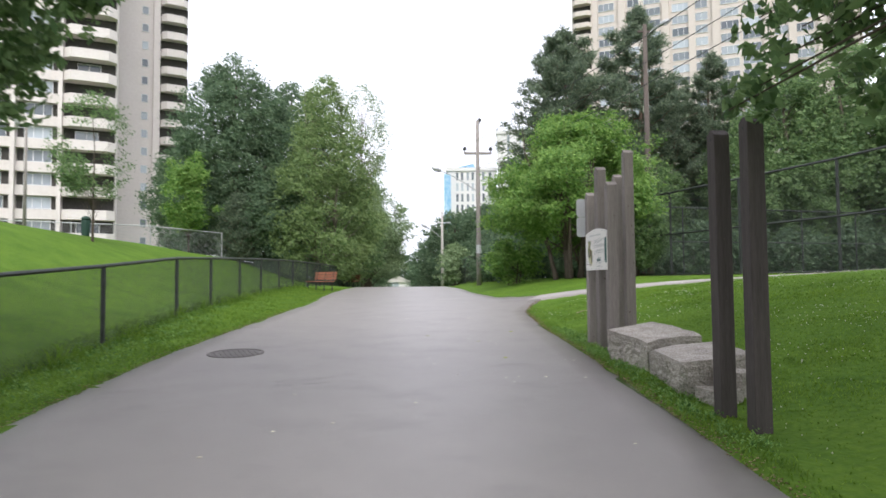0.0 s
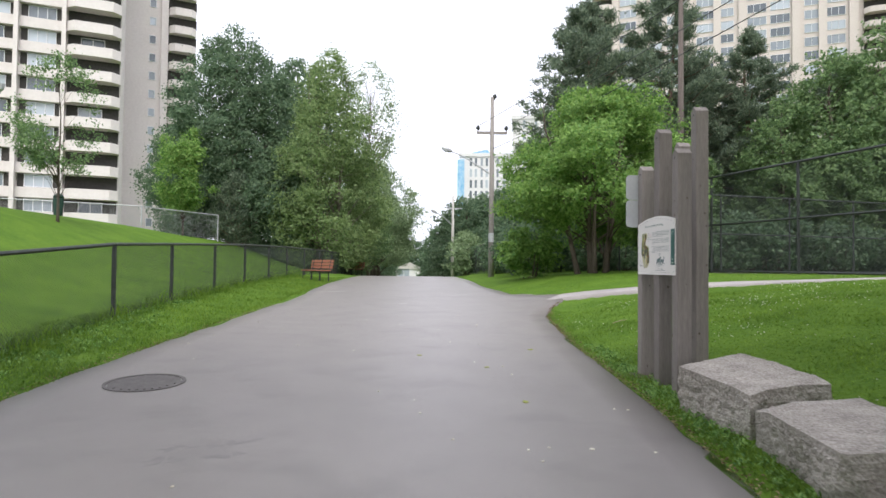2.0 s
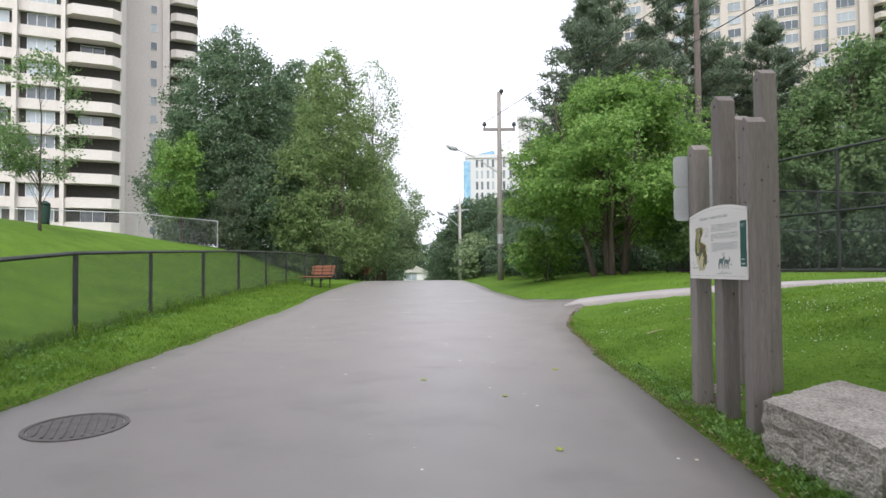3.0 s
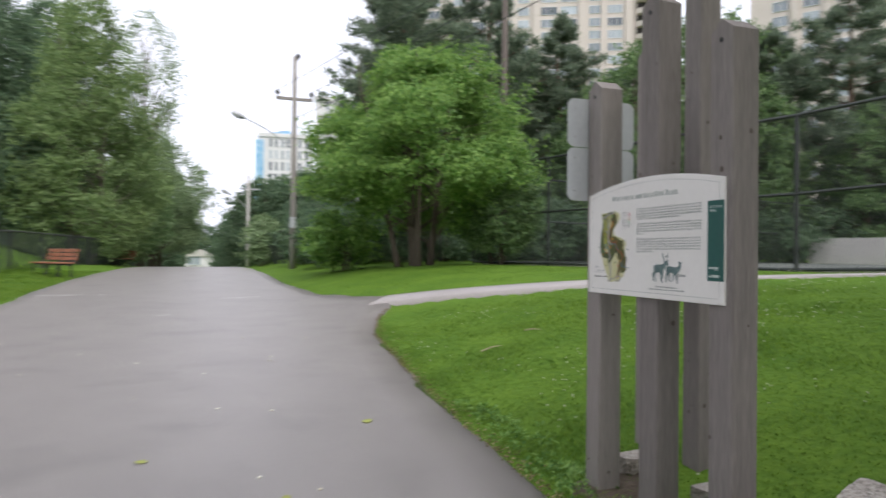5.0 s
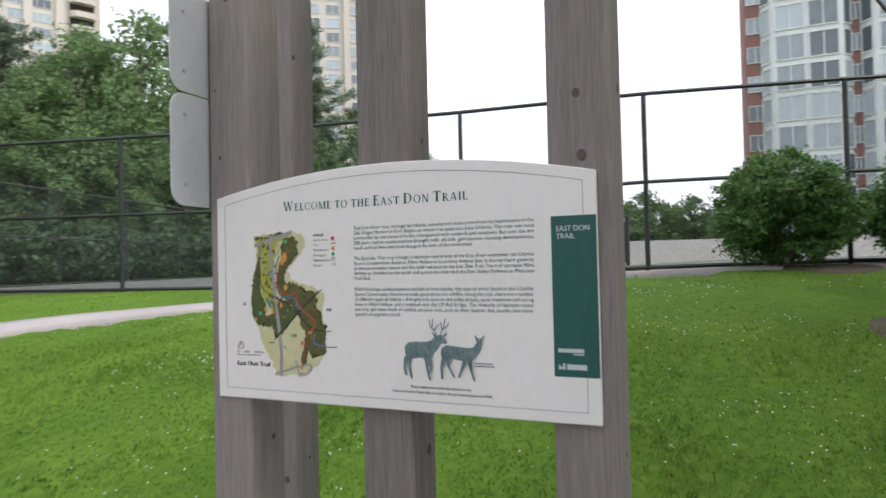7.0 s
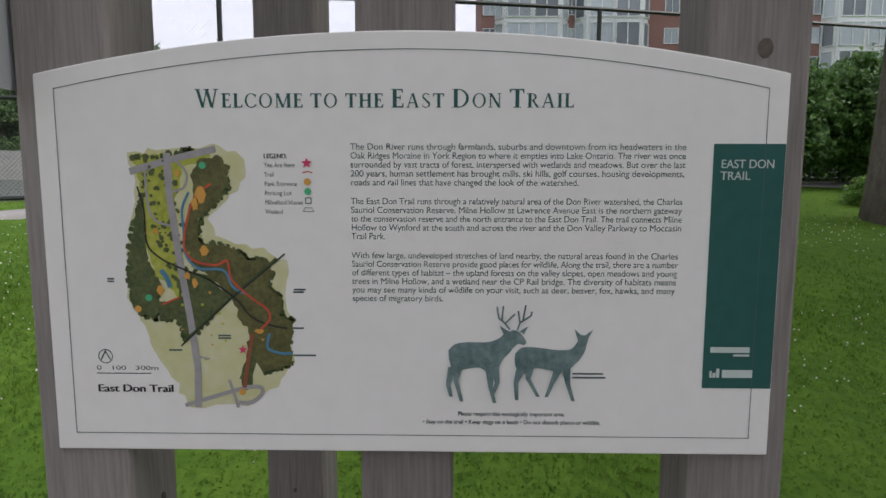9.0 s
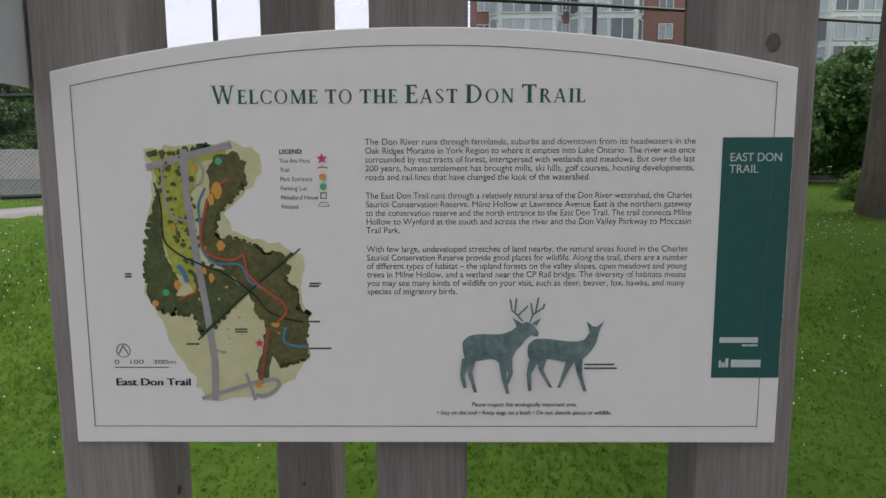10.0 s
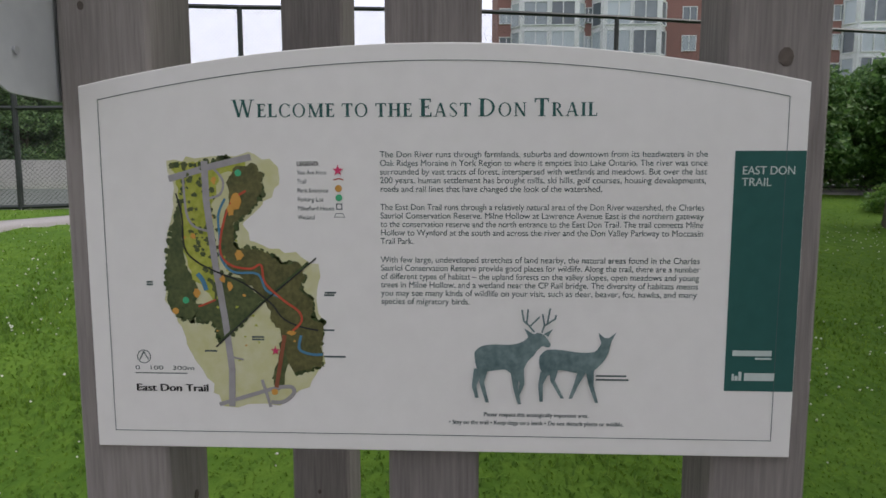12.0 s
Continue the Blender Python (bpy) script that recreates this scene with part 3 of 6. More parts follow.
MAP_PINK = material("map_marker_pink", (0.55, 0.04, 0.12), (0.62, 0.06, 0.15), rough=0.5, bump=0)
MAP_DOT = material("map_dot_green", (0.05, 0.36, 0.16), (0.08, 0.44, 0.22), rough=0.5, bump=0)

printed("map_tint", rough_blob([(0.134, 0.454), (0.178, 0.46), (0.258, 0.465), (0.3, 0.454), (0.306, 0.416), (0.275, 0.388), (0.246, 0.355), (0.26, 0.328), (0.313, 0.317), (0.365, 0.295), (0.356, 0.24), (0.37, 0.207), (0.368, 0.141), (0.342, 0.102), (0.297, 0.075), (0.206, 0.069), (0.192, 0.102), (0.158, 0.157), (0.14, 0.207), (0.121, 0.24), (0.126, 0.328), (0.142, 0.399)], 3, 4, 0.004), MAP_PALE, 0.0006)
printed("map_upper_park", rough_blob([(0.137, 0.449), (0.161, 0.453), (0.193, 0.453), (0.258, 0.461), (0.252, 0.446), (0.213, 0.432), (0.203, 0.394), (0.198, 0.355), (0.205, 0.317), (0.21, 0.278), (0.216, 0.229), (0.219, 0.196), (0.207, 0.207), (0.191, 0.251), (0.165, 0.273), (0.152, 0.317), (0.15, 0.372), (0.148, 0.41)], 5, 5, 0.003), MAP_LIME, 0.0014)
printed("map_forest", rough_blob([(0.152, 0.399), (0.154, 0.355), (0.152, 0.306), (0.163, 0.281), (0.173, 0.262), (0.169, 0.24), (0.173, 0.229), (0.161, 0.207), (0.14, 0.215), (0.127, 0.24), (0.126, 0.273), (0.129, 0.317), (0.136, 0.35), (0.147, 0.377)], 7, 5, 0.0026), MAP_GREEN, 0.0022)
printed("map_forest", rough_blob([(0.204, 0.284), (0.246, 0.273), (0.278, 0.24), (0.253, 0.218), (0.224, 0.185), (0.207, 0.177), (0.196, 0.207), (0.167, 0.207), (0.173, 0.229), (0.201, 0.24)], 8, 5, 0.0026), MAP_GREEN, 0.0024)
printed("map_forest", rough_blob([(0.235, 0.443), (0.268, 0.452), (0.281, 0.432), (0.278, 0.405), (0.263, 0.383), (0.236, 0.361), (0.231, 0.333), (0.237, 0.318), (0.27, 0.32), (0.296, 0.306), (0.306, 0.295), (0.333, 0.3), (0.342, 0.278), (0.333, 0.259), (0.352, 0.24), (0.351, 0.212), (0.37, 0.204), (0.365, 0.138), (0.344, 0.131), (0.322, 0.123), (0.307, 0.149), (0.304, 0.185), (0.29, 0.207), (0.278, 0.24), (0.246, 0.273), (0.218, 0.292), (0.208, 0.317), (0.216, 0.355), (0.227, 0.394), (0.226, 0.421)], 9, 5, 0.0026), MAP_OLIVE, 0.0026)
printed("map_forest_spur", rough_blob([(0.302, 0.182), (0.311, 0.152), (0.304, 0.102), (0.292, 0.097), (0.287, 0.116), (0.297, 0.152)], 10, 5, 0.0026), MAP_GREEN, 0.0028)
line_of([(0.135, 0.427), (0.198, 0.445), (0.263, 0.46)], 0.01, MAP_GREY, "map_road", 0.003)
line_of([(0.191, 0.454), (0.192, 0.394), (0.202, 0.3), (0.215, 0.207), (0.223, 0.13), (0.221, 0.069)], 0.0105, MAP_GREY, "map_road", 0.0034)
line_of(smooth([(0.157, 0.435), (0.16, 0.377), (0.171, 0.355), (0.193, 0.347)]), 0.0035, MAP_GREY, "map_road", 0.0032)
line_of(smooth([(0.195, 0.397), (0.214, 0.404), (0.219, 0.424), (0.206, 0.442)]), 0.0035, MAP_GREY, "map_road", 0.0032)
line_of(smooth([(0.201, 0.072), (0.255, 0.089), (0.293, 0.1), (0.316, 0.102), (0.32, 0.092), (0.304, 0.078), (0.284, 0.077)]), 0.0062, MAP_GREY, "map_road", 0.0038)
line_of([(0.27, 0.113), (0.275, 0.097), (0.283, 0.069)], 0.0048, MAP_GREY, "map_road", 0.0042)
line_of([(0.224, 0.149), (0.242, 0.145)], 0.003, MAP_GREY, "map_road", 0.0042)
line_of([(0.204, 0.171), (0.275, 0.237), (0.348, 0.299)], 0.005, MAP_TREES, "map_railway", 0.0042)
line_of([(0.199, 0.165), (0.275, 0.236), (0.36, 0.306)], 0.0022, BLACK, "map_railway", 0.0046)
line_of(smooth([(0.145, 0.405), (0.153, 0.372), (0.155, 0.322), (0.173, 0.3), (0.204, 0.284), (0.245, 0.267), (0.286, 0.237), (0.306, 0.212), (0.332, 0.199), (0.361, 0.193)]), 0.0026, BLACK, "map_railway", 0.0046)
line_of(smooth([(0.254, 0.409), (0.232, 0.393), (0.218, 0.361), (0.211, 0.317), (0.226, 0.295), (0.257, 0.289), (0.274, 0.295), (0.28, 0.267), (0.308, 0.24), (0.331, 0.223), (0.335, 0.207), (0.321, 0.192)]), 0.0034, MAP_RED, "map_trail", 0.005)
line_of([(0.308, 0.185), (0.293, 0.101)], 0.0062, MAP_TRAIL, "map_trail", 0.005)
line_of(smooth([(0.173, 0.229), (0.184, 0.233), (0.201, 0.24)]), 0.003, MAP_RED, "map_trail", 0.005)
line_of(smooth([(0.221, 0.397), (0.21, 0.372), (0.211, 0.339), (0.212, 0.306), (0.23, 0.284), (0.268, 0.281), (0.281, 0.256), (0.303, 0.245)]), 0.0036, MAP_BLUE, "map_river", 0.0044)
line_of(smooth([(0.174, 0.281), (0.182, 0.27), (0.187, 0.255)]), 0.0072, MAP_BLUE, "map_pond", 0.0054)
line_of(smooth([(0.334, 0.185), (0.331, 0.163), (0.35, 0.155), (0.368, 0.155)]), 0.0042, MAP_BLUE, "map_river", 0.0054)
for i, (u, v, a, b) in enumerate(((0.238, 0.393, 0.008, 0.014), (0.23, 0.38, 0.006, 0.01), (0.24, 0.311, 0.007, 0.009), (0.319, 0.189, 0.007, 0.004), (0.172, 0.25, 0.006, 0.008), (0.205, 0.424, 0.004, 0.006), (0.224, 0.262, 0.005, 0.008), (0.213, 0.273, 0.004, 0.006), (0.17, 0.339, 0.004, 0.005))):
    printed("map_meadow_patch", rough_blob(disc(u, v, a, b, 6), 20 + i, 2, 0.0012), MAP_ORANGE, 0.0058)
rl = random.Random(9)
for i in range(110):
    f = rl.random()
    u, v = 0.150 + 0.055 * f ** 2 + rl.uniform(0, 0.052), 0.445 - 0.20 * f
    printed("map_thicket", rough_blob(disc(u, v, rl.uniform(0.002, 0.0046), None, 6), 40 + i, 2, 0.001), MAP_GREEN, 0.0026 + 0.000005 * i)
for ring_ in (((0.173, 0.229), (0.161, 0.207), (0.14, 0.215), (0.127, 0.24), (0.126, 0.273), (0.129, 0.317), (0.136, 0.35), (0.147, 0.377), (0.152, 0.399)), ((0.281, 0.432), (0.278, 0.405), (0.263, 0.383), (0.236, 0.361), (0.231, 0.333), (0.237, 0.318), (0.27, 0.32), (0.296, 0.306), (0.306, 0.295), (0.333, 0.3)), ((0.342, 0.278), (0.333, 0.259), (0.352, 0.24), (0.351, 0.212), (0.37, 0.204), (0.365, 0.138), (0.344, 0.131), (0.322, 0.123)), ((0.161, 0.207), (0.196, 0.207), (0.207, 0.177), (0.224, 0.185), (0.253, 0.218)), ((0.14, 0.446), (0.177, 0.45), (0.215, 0.456), (0.236, 0.46))):
    for (u0, v0), (u1, v1) in zip(ring_, ring_[1:]):
        for k in range(4):
            u, v = u0 + (u1 - u0) * k / 4 + rl.uniform(-.002, .002), v0 + (v1 - v0) * k / 4 + rl.uniform(-.002, .002)
            printed("map_tree_edge", rough_blob(disc(u, v, rl.uniform(0.003, 0.0062), None, 7), int(u * 9000), 2, 0.0012), MAP_TREES if k % 2 else MAP_GREEN, 0.0021)
for i in range(40):
    u, v = rl.uniform(0.145, 0.36), rl.uniform(0.12, 0.42)
    if 0.30 < u + 0.55 * v < 0.44:
        printed("map_glade", rough_blob(disc(u, v, rl.uniform(0.0012, 0.0028), None, 6), 300 + i, 2, 0.001), MAP_LIME if i % 3 else MAP_ORANGE, 0.0030)
for u, v, m in ((0.243, 0.436, MAP_DOT), (0.154, 0.239, MAP_DOT), (0.137, 0.222, MAP_ORANGE), (0.29, 0.094, MAP_ORANGE), (0.397, 0.3985, MAP_DOT), (0.3965, 0.4125, MAP_ORANGE)):
    printed("map_dot", disc(u, v, 0.0052), m, 0.0066)
for u, v, r in ((0.396, 0.4395, 0.0085), (0.293, 0.16, 0.0075)):
    printed("map_star", [(u + (r if i % 2 == 0 else r * 0.42) * math.sin(i * math.pi / 5), v + (r if i % 2 == 0 else r * 0.42) * math.cos(i * math.pi / 5)) for i in range(10)], MAP_PINK, 0.0066)
line_of([(0.389, 0.4255), (0.397, 0.4275), (0.404, 0.4255)], 0.0018, MAP_RED, "legend_mark", 0.001)
line_of([(0.393, 0.381), (0.401, 0.381), (0.401, 0.389), (0.393, 0.389), (0.393, 0.381)], 0.0014, INK, "legend_mark", 0.001)
line_of([(0.389, 0.369), (0.405, 0.369), (0.402, 0.3745), (0.392, 0.3745), (0.389, 0.369)], 0.0008, INK, "legend_mark", 0.001)
ring = disc(0.082, 0.148, 0.0105, None, 18)
line_of(ring + ring[:1], 0.0014, INK, "compass_ring", 0.001)
line_of([(0.075, 0.143), (0.082, 0.156), (0.089, 0.143)], 0.0018, INK, "compass_arrow", 0.0014)
line_of([(0.067, 0.1215), (0.151, 0.1215)], 0.0014, INK, "scale_bar", 0.001)
for u, v, w in ((0.092, 0.266, 0.01), (0.092, 0.262, 0.01), (0.372, 0.251, 0.018), (0.371, 0.247, 0.016), (0.256, 0.18, 0.019), (0.256, 0.176, 0.019), (0.369, 0.192, 0.017), (0.369, 0.15, 0.034), (0.18, 0.157, 0.02), (0.790, 0.1245, 0.046), (0.790, 0.1185, 0.050)):
    printed("small_caption", [(u, v), (u + w, v), (u + w, v + 0.0027), (u, v + 0.0027)], INK, 0.0010)
# the drawings under the text, as plain flat shapes
printed("drawing_shape", smooth([(0.6034, 0.1606), (0.6125, 0.1699), (0.6307, 0.1736), (0.6599, 0.1736), (0.6781, 0.1792), (0.6926, 0.1911), (0.7043, 0.181), (0.697, 0.1606), (0.6853, 0.1475), (0.6762, 0.1308), (0.6599, 0.1289), (0.6489, 0.1345), (0.6235, 0.1308), (0.6107, 0.1289), (0.6045, 0.1457), (0.6034, 0.1606)], 4)[:-1], DRAWING, 0.0022)
printed("drawing_shape", smooth([(0.6908, 0.1866), (0.6992, 0.1925), (0.7101, 0.1888), (0.7196, 0.1754), (0.7163, 0.1699), (0.7072, 0.1717), (0.6981, 0.1661), (0.6908, 0.1866)], 4)[:-1], DRAWING, 0.0034)
printed("drawing_shape", smooth([(0.7035, 0.1568), (0.7145, 0.1661), (0.7363, 0.1661), (0.7654, 0.1624), (0.7873, 0.1643), (0.7982, 0.1773), (0.8091, 0.1717), (0.8055, 0.1568), (0.7945, 0.142), (0.78, 0.1308), (0.7581, 0.1308), (0.7327, 0.1345), (0.7145, 0.1252), (0.7054, 0.1345), (0.7028, 0.1457), (0.7035, 0.1568)], 4)[:-1], DRAWING, 0.0046)
printed("drawing_shape", smooth([(0.7953, 0.1829), (0.8036, 0.1859), (0.8116, 0.1829), (0.8098, 0.1717), (0.8055, 0.165), (0.7982, 0.1717), (0.7953, 0.1829)], 4)[:-1], DRAWING, 0.0058)
printed("drawing_shape", [(0.6792, 0.1996), (0.6933, 0.1911), (0.6861, 0.1859)], DRAWING, 0.0070)
printed("drawing_shape", [(0.709, 0.1911), (0.7225, 0.1989), (0.7159, 0.1866)], DRAWING, 0.0082)
printed("drawing_shape", [(0.7913, 0.1948), (0.8025, 0.1847), (0.7953, 0.181)], DRAWING, 0.0094)
printed("drawing_shape", [(0.8189, 0.1948), (0.8116, 0.181), (0.8062, 0.1851)], DRAWING, 0.0106)
for i, (a, b, c) in enumerate((((0.618, 0.1364), (0.6147, 0.1141), (0.6235, 0.0824)), ((0.6096, 0.1364), (0.6031, 0.1085), (0.6074, 0.0899)), ((0.6653, 0.1345), (0.6671, 0.1048), (0.673, 0.0806)), ((0.6726, 0.1364), (0.677, 0.1122), (0.6693, 0.0917)), ((0.7115, 0.1327), (0.705, 0.1122), (0.7065, 0.0854)), ((0.7254, 0.1382), (0.7232, 0.1189), (0.7385, 0.091)), ((0.7683, 0.1345), (0.7589, 0.1122), (0.7509, 0.091)), ((0.7793, 0.1364), (0.7822, 0.1122), (0.7909, 0.085)))):
    q = Shape()
    for (p0, w0), (p1, w1) in (((a, 0.0068), (b, 0.0036)), ((b, 0.0036), (c, 0.0026))):
        flat([(p0[0] - w0, p0[1]), (p0[0] + w0, p0[1]), (p1[0] + w1, p1[1]), (p1[0] - w1, p1[1])], 0.012 + 0.001 * i, 0, q)
    part("drawing_shape", q, DRAWING, sign)
for line in ([(0.6944, 0.1948), (0.6861, 0.2052), (0.6781, 0.2119), (0.6751, 0.2294)], [(0.6824, 0.2082), (0.6846, 0.2305)], [(0.6872, 0.2037), (0.7021, 0.2186)], [(0.7054, 0.194), (0.7094, 0.2052), (0.7254, 0.2156), (0.7268, 0.2219)], [(0.7137, 0.2082), (0.7177, 0.232)], [(0.7094, 0.2052), (0.7065, 0.2231)]):
    line_of(line, 0.0026, DRAWING, "drawing_shape", 0.022)
# the two marks at the foot of the band, as plain bars
for u0, u1, v0, v1 in ((0.994, 1.052, 0.160, 0.1685), (1.028, 1.052, 0.1545, 0.1575), (1.013, 1.058, 0.1215, 0.1335), (0.9945, 0.998, 0.1215, 0.132), (0.999, 1.0035, 0.1215, 0.129), (1.0045, 1.009, 0.1215, 0.1355)):
    printed("band_mark", [(u0, v0), (u1, v0), (u1, v1), (u0, v1)], PALE, 0.0030)


# ---- two sign plates, seen from the back, on the far side of the post ----
def sign_plate(w, h, z):
    root = thing("sign_plate", (2.975, 10.35, z), "plain grey metal sign plate with rounded corners on a post", "sign", "sign backs on the post")
    pts, r = [], 0.045
    for cx, cz, a0 in ((w / 2 - r, r, -90), (w / 2 - r, h - r, 0), (-w / 2 + r, h - r, 90), (-w / 2 + r, r, 180)):
        pts += [(cx + r * math.cos(radians(a0 + k * 18)), 0, cz + r * math.sin(radians(a0 + k * 18))) for k in range(6)]
    part("plate", Shape().prism(pts, (0, 0.004, 0)), ALU, root)
    for k in (0.06, h - 0.06):
        part("bolt", Shape().tube([(-w / 2 + 0.05, -0.004, k), (-w / 2 + 0.05, 0.001, k)], 0.006, 8), GALV, root)


sign_plate(0.465, 0.29, 2.508)
sign_plate(0.465, 0.318, 2.185)


# ---- boulders and footings ----
def boulder(name, at, size, turn, seed, label, flat_top=True, group="", tilt=(0, 0)):
    """A quarried block: a box cut by tilted planes, then chipped all over."""
    r = random.Random(seed)
    bm = bmesh.new()
    bmesh.ops.create_cube(bm, size=2)
    for i in range(9):
        # most cuts break the sides and arrises, two tilt the top
        up = r.uniform(0.85, 1.0) if i < 2 else r.uniform(-0.5, 0.12)
        n = Vector((r.uniform(-1, 1), r.uniform(-1, 1), 0)).normalized() * (1 - up * up) ** 0.5 + Vector((0, 0, up))
        d = sum(abs(c) for c in n) * (r.uniform(0.86, 0.95) if i < 2 else r.uniform(0.76, 0.92))
        cut = bmesh.ops.bisect_plane(bm, geom=bm.verts[:] + bm.edges[:] + bm.faces[:], plane_co=n * d, plane_no=n, clear_outer=True)
        edges = [e for e in cut["geom_cut"] if isinstance(e, bmesh.types.BMEdge)]
        if edges:
            bmesh.ops.contextual_create(bm, geom=edges)
    bmesh.ops.triangulate(bm, faces=bm.faces[:])
    for _ in range(6):
        long = [e for e in bm.edges if sum(((p - q) * w / 2) ** 2 for p, q, w in zip(e.verts[0].co, e.verts[1].co, size)) > 0.032 ** 2]
        bmesh.ops.subdivide_edges(bm, edges=long, cuts=1, use_grid_fill=False)
        bmesh.ops.triangulate(bm, faces=bm.faces[:])
    off = Vector((seed * 7.3, 3.1, 1.7))
    grain = min(1.0, min(size) / 0.45)
    for v in bm.verts:
        p = Vector((v.co.x * size[0], v.co.y * size[1], v.co.z * size[2])) / 2
        # layered bed joints on the sides, pits and chips all over
        bed = p + Vector((0, 0, noise.noise(p * 3 + off) * 0.06))
        k = noise.noise(p * 3 + off) * 0.03 + noise.noise(Vector((bed.x * 5, bed.y * 5, bed.z * 14)) + off) * 0.013
        k += (abs(noise.noise(p * 11 + off)) - 0.2) * 0.035 + noise.noise(p * 31 + off) * 0.012
        top = 0.45 if flat_top and v.co.z > 0.75 else 1.0
        v.co = p + p.normalized() * k * top * grain + Vector((0, 0, size[2] / 2))
    me = bpy.data.meshes.new(name)
    bm.to_mesh(me)
    bm.free()
    me.materials.append(STONE)
    ob = part(name, me, None)
    ob.matrix_basis = pose(at[0], at[1], at[2], tilt[0], tilt[1], turn)
    return tagged(ob, label, "boulder", group)


BL = "rough pale limestone block, flat-topped, lying in grass"
boulder("boulder", on(3.22, 8.50, -0.15), (0.80, 1.0, 0.52), 14, 3, BL, group="boulders", tilt=(5, -5))
boulder("boulder", on(3.25, 7.08, -0.14), (0.78, 1.24, 0.46), -6, 8, BL + ", split from its neighbour", group="boulders", tilt=(1, -5))
boulder("boulder", on(3.24, 6.40, -0.06), (0.30, 0.30, 0.30), 40, 5, "small broken limestone block leaning against a larger one", group="boulders")
boulder("boulder", on(3.05, 6.32, -0.05), (0.30, 0.38, 0.17), 10, 6, "small low limestone piece at the foot of a block", group="boulders")
for x, y, s in ((3.22, 10.34, 0.2), (3.32, 9.72, 0.24), (3.10, 9.35, 0.2)):
    boulder("footing_stone", on(x, y, -0.03), (s, s * 0.8, 0.11), 30 * s, int(x * 10), "pale stone at the foot of the timber posts", group="footing stones")


# ---- chain-link fences ----
def link_panel(s, a, b, h0, h1, pitch, r):
    """Crossed wires between two posts, from height h0 to h1 above the line a to b."""
    a, b = Vector(a), Vector(b)
    length, h = (b - a).length, h1 - h0
    d = (b - a) / length
    side = Vector((-d.y, d.x, 0)).normalized() * r
    for sign_ in (1, -1):
        k = -h
        while k < length:
            t0, t1 = max(k, 0), min(k + h, length)
            if t1 - t0 > 0.01:
                z0, z1 = (t0 - k), (t1 - k)
                if sign_ < 0:
                    z0, z1 = h - z0, h - z1
                p, q = a + d * t0 + Vector((0, 0, h0 + z0)), a + d * t1 + Vector((0, 0, h0 + z1))
                n = (q - p).normalized().cross(side).normalized() * r
                s.add([p + side, p - side * 0.5 + n, p - side * 0.5 - n, q + side, q - side * 0.5 + n, q - side * 0.5 - n],
                      [(0, 1, 4, 3), (1, 2, 5, 4), (2, 0, 3, 5)])
            k += pitch


def fence(label, posts, height, pitch, post_r, rails, steel, wire_r, wire_mat, lift=0.04, group=""):
    root = thing("chain_link_fence", (0, 0, 0), label, "fence", group)
    fabric = Shape()
    for x, y in posts:
        z = float(land(x, y))
        part("post", Shape().tube([(x, y, z - 0.3), (x, y, z + height), (x, y, z + height + 0.03)], [post_r, post_r, post_r * 0.5], 8), steel, root)
    for (ax, ay), (bx, by) in zip(posts, posts[1:]):
        za, zb = float(land(ax, ay)), float(land(bx, by))
        for f in rails:
            part("rail", Shape().tube([(ax, ay, za + f * height), (bx, by, zb + f * height)], post_r * 0.85, 6), steel, root)
        link_panel(fabric, (ax, ay, za), (bx, by, zb), lift, height, pitch, wire_r)
    part("mesh_fabric", fabric, wire_mat, root, "woven wire mesh")
    return root


WIRE = material("fence_wire", (0.015, 0.02, 0.018), (0.04, 0.05, 0.045), rough=0.6, bump=0)
left_posts = [(-4.7, -6.4), (-4.72, -3.0), (-4.74, 0.4), (-4.76, 3.8), (-4.8, 7.2), (-4.85, 10.7), (-4.91, 14.15), (-5.17, 17.4), (-5.3, 20.8), (-5.4, 24.2), (-5.42, 27.6), (-5.44, 31.0), (-5.3, 34.4), (-5.1, 37.8), (-4.9, 41.2), (-4.7, 44.6), (-4.5, 48)]
fence("low black chain-link fence with worn paint along the grass verge", left_posts, 1.30, 0.062, 0.041, (1.0,), WORN_STEEL, 0.0029, WIRE)
court_posts = [(15.7 - 0.262 * y, y) for y in (-11.45, -8.35, -5.25, -2.15, 0.95, 4.05, 7.15, 10.25, 13.35, 16.5, 19.9, 23.2, 26.6)]
fence("tall black chain-link tennis court fence with three rails", court_posts, 3.06, 0.065, 0.042, (1.0, 0.5, 0.02), BLACK_STEEL, 0.0022, WIRE)
court_end = [(15.7 - 0.262 * 26.6 + k * 0.967 * 3.3, 26.6 + k * 0.253 * 3.3) for k in range(8)]
fence("tall black chain-link fence closing the end of the tennis court", court_end, 2.99, 0.10, 0.034, (1.0, 0.5, 0.02), BLACK_STEEL, 0.003, WIRE)
fence("galvanised chain-link fence on top of the grassy hill", [(-24, 37.5), (-20, 39.5), (-16.2, 41.6), (-12.4, 43.8)], 1.65, 0.12, 0.035, (1.0,), GALV, 0.0022, GALV)
fence("dark green chain-link fence beside the path under the trees", [(3.4, 52), (3.7, 48.5), (3.95, 45), (4.15, 41.5), (4.45, 38), (5.3, 34.8), (6.7, 32), (8.7, 29.8)], 1.8, 0.09, 0.03, (1.0,), BLACK_STEEL, 0.0032, WIRE)


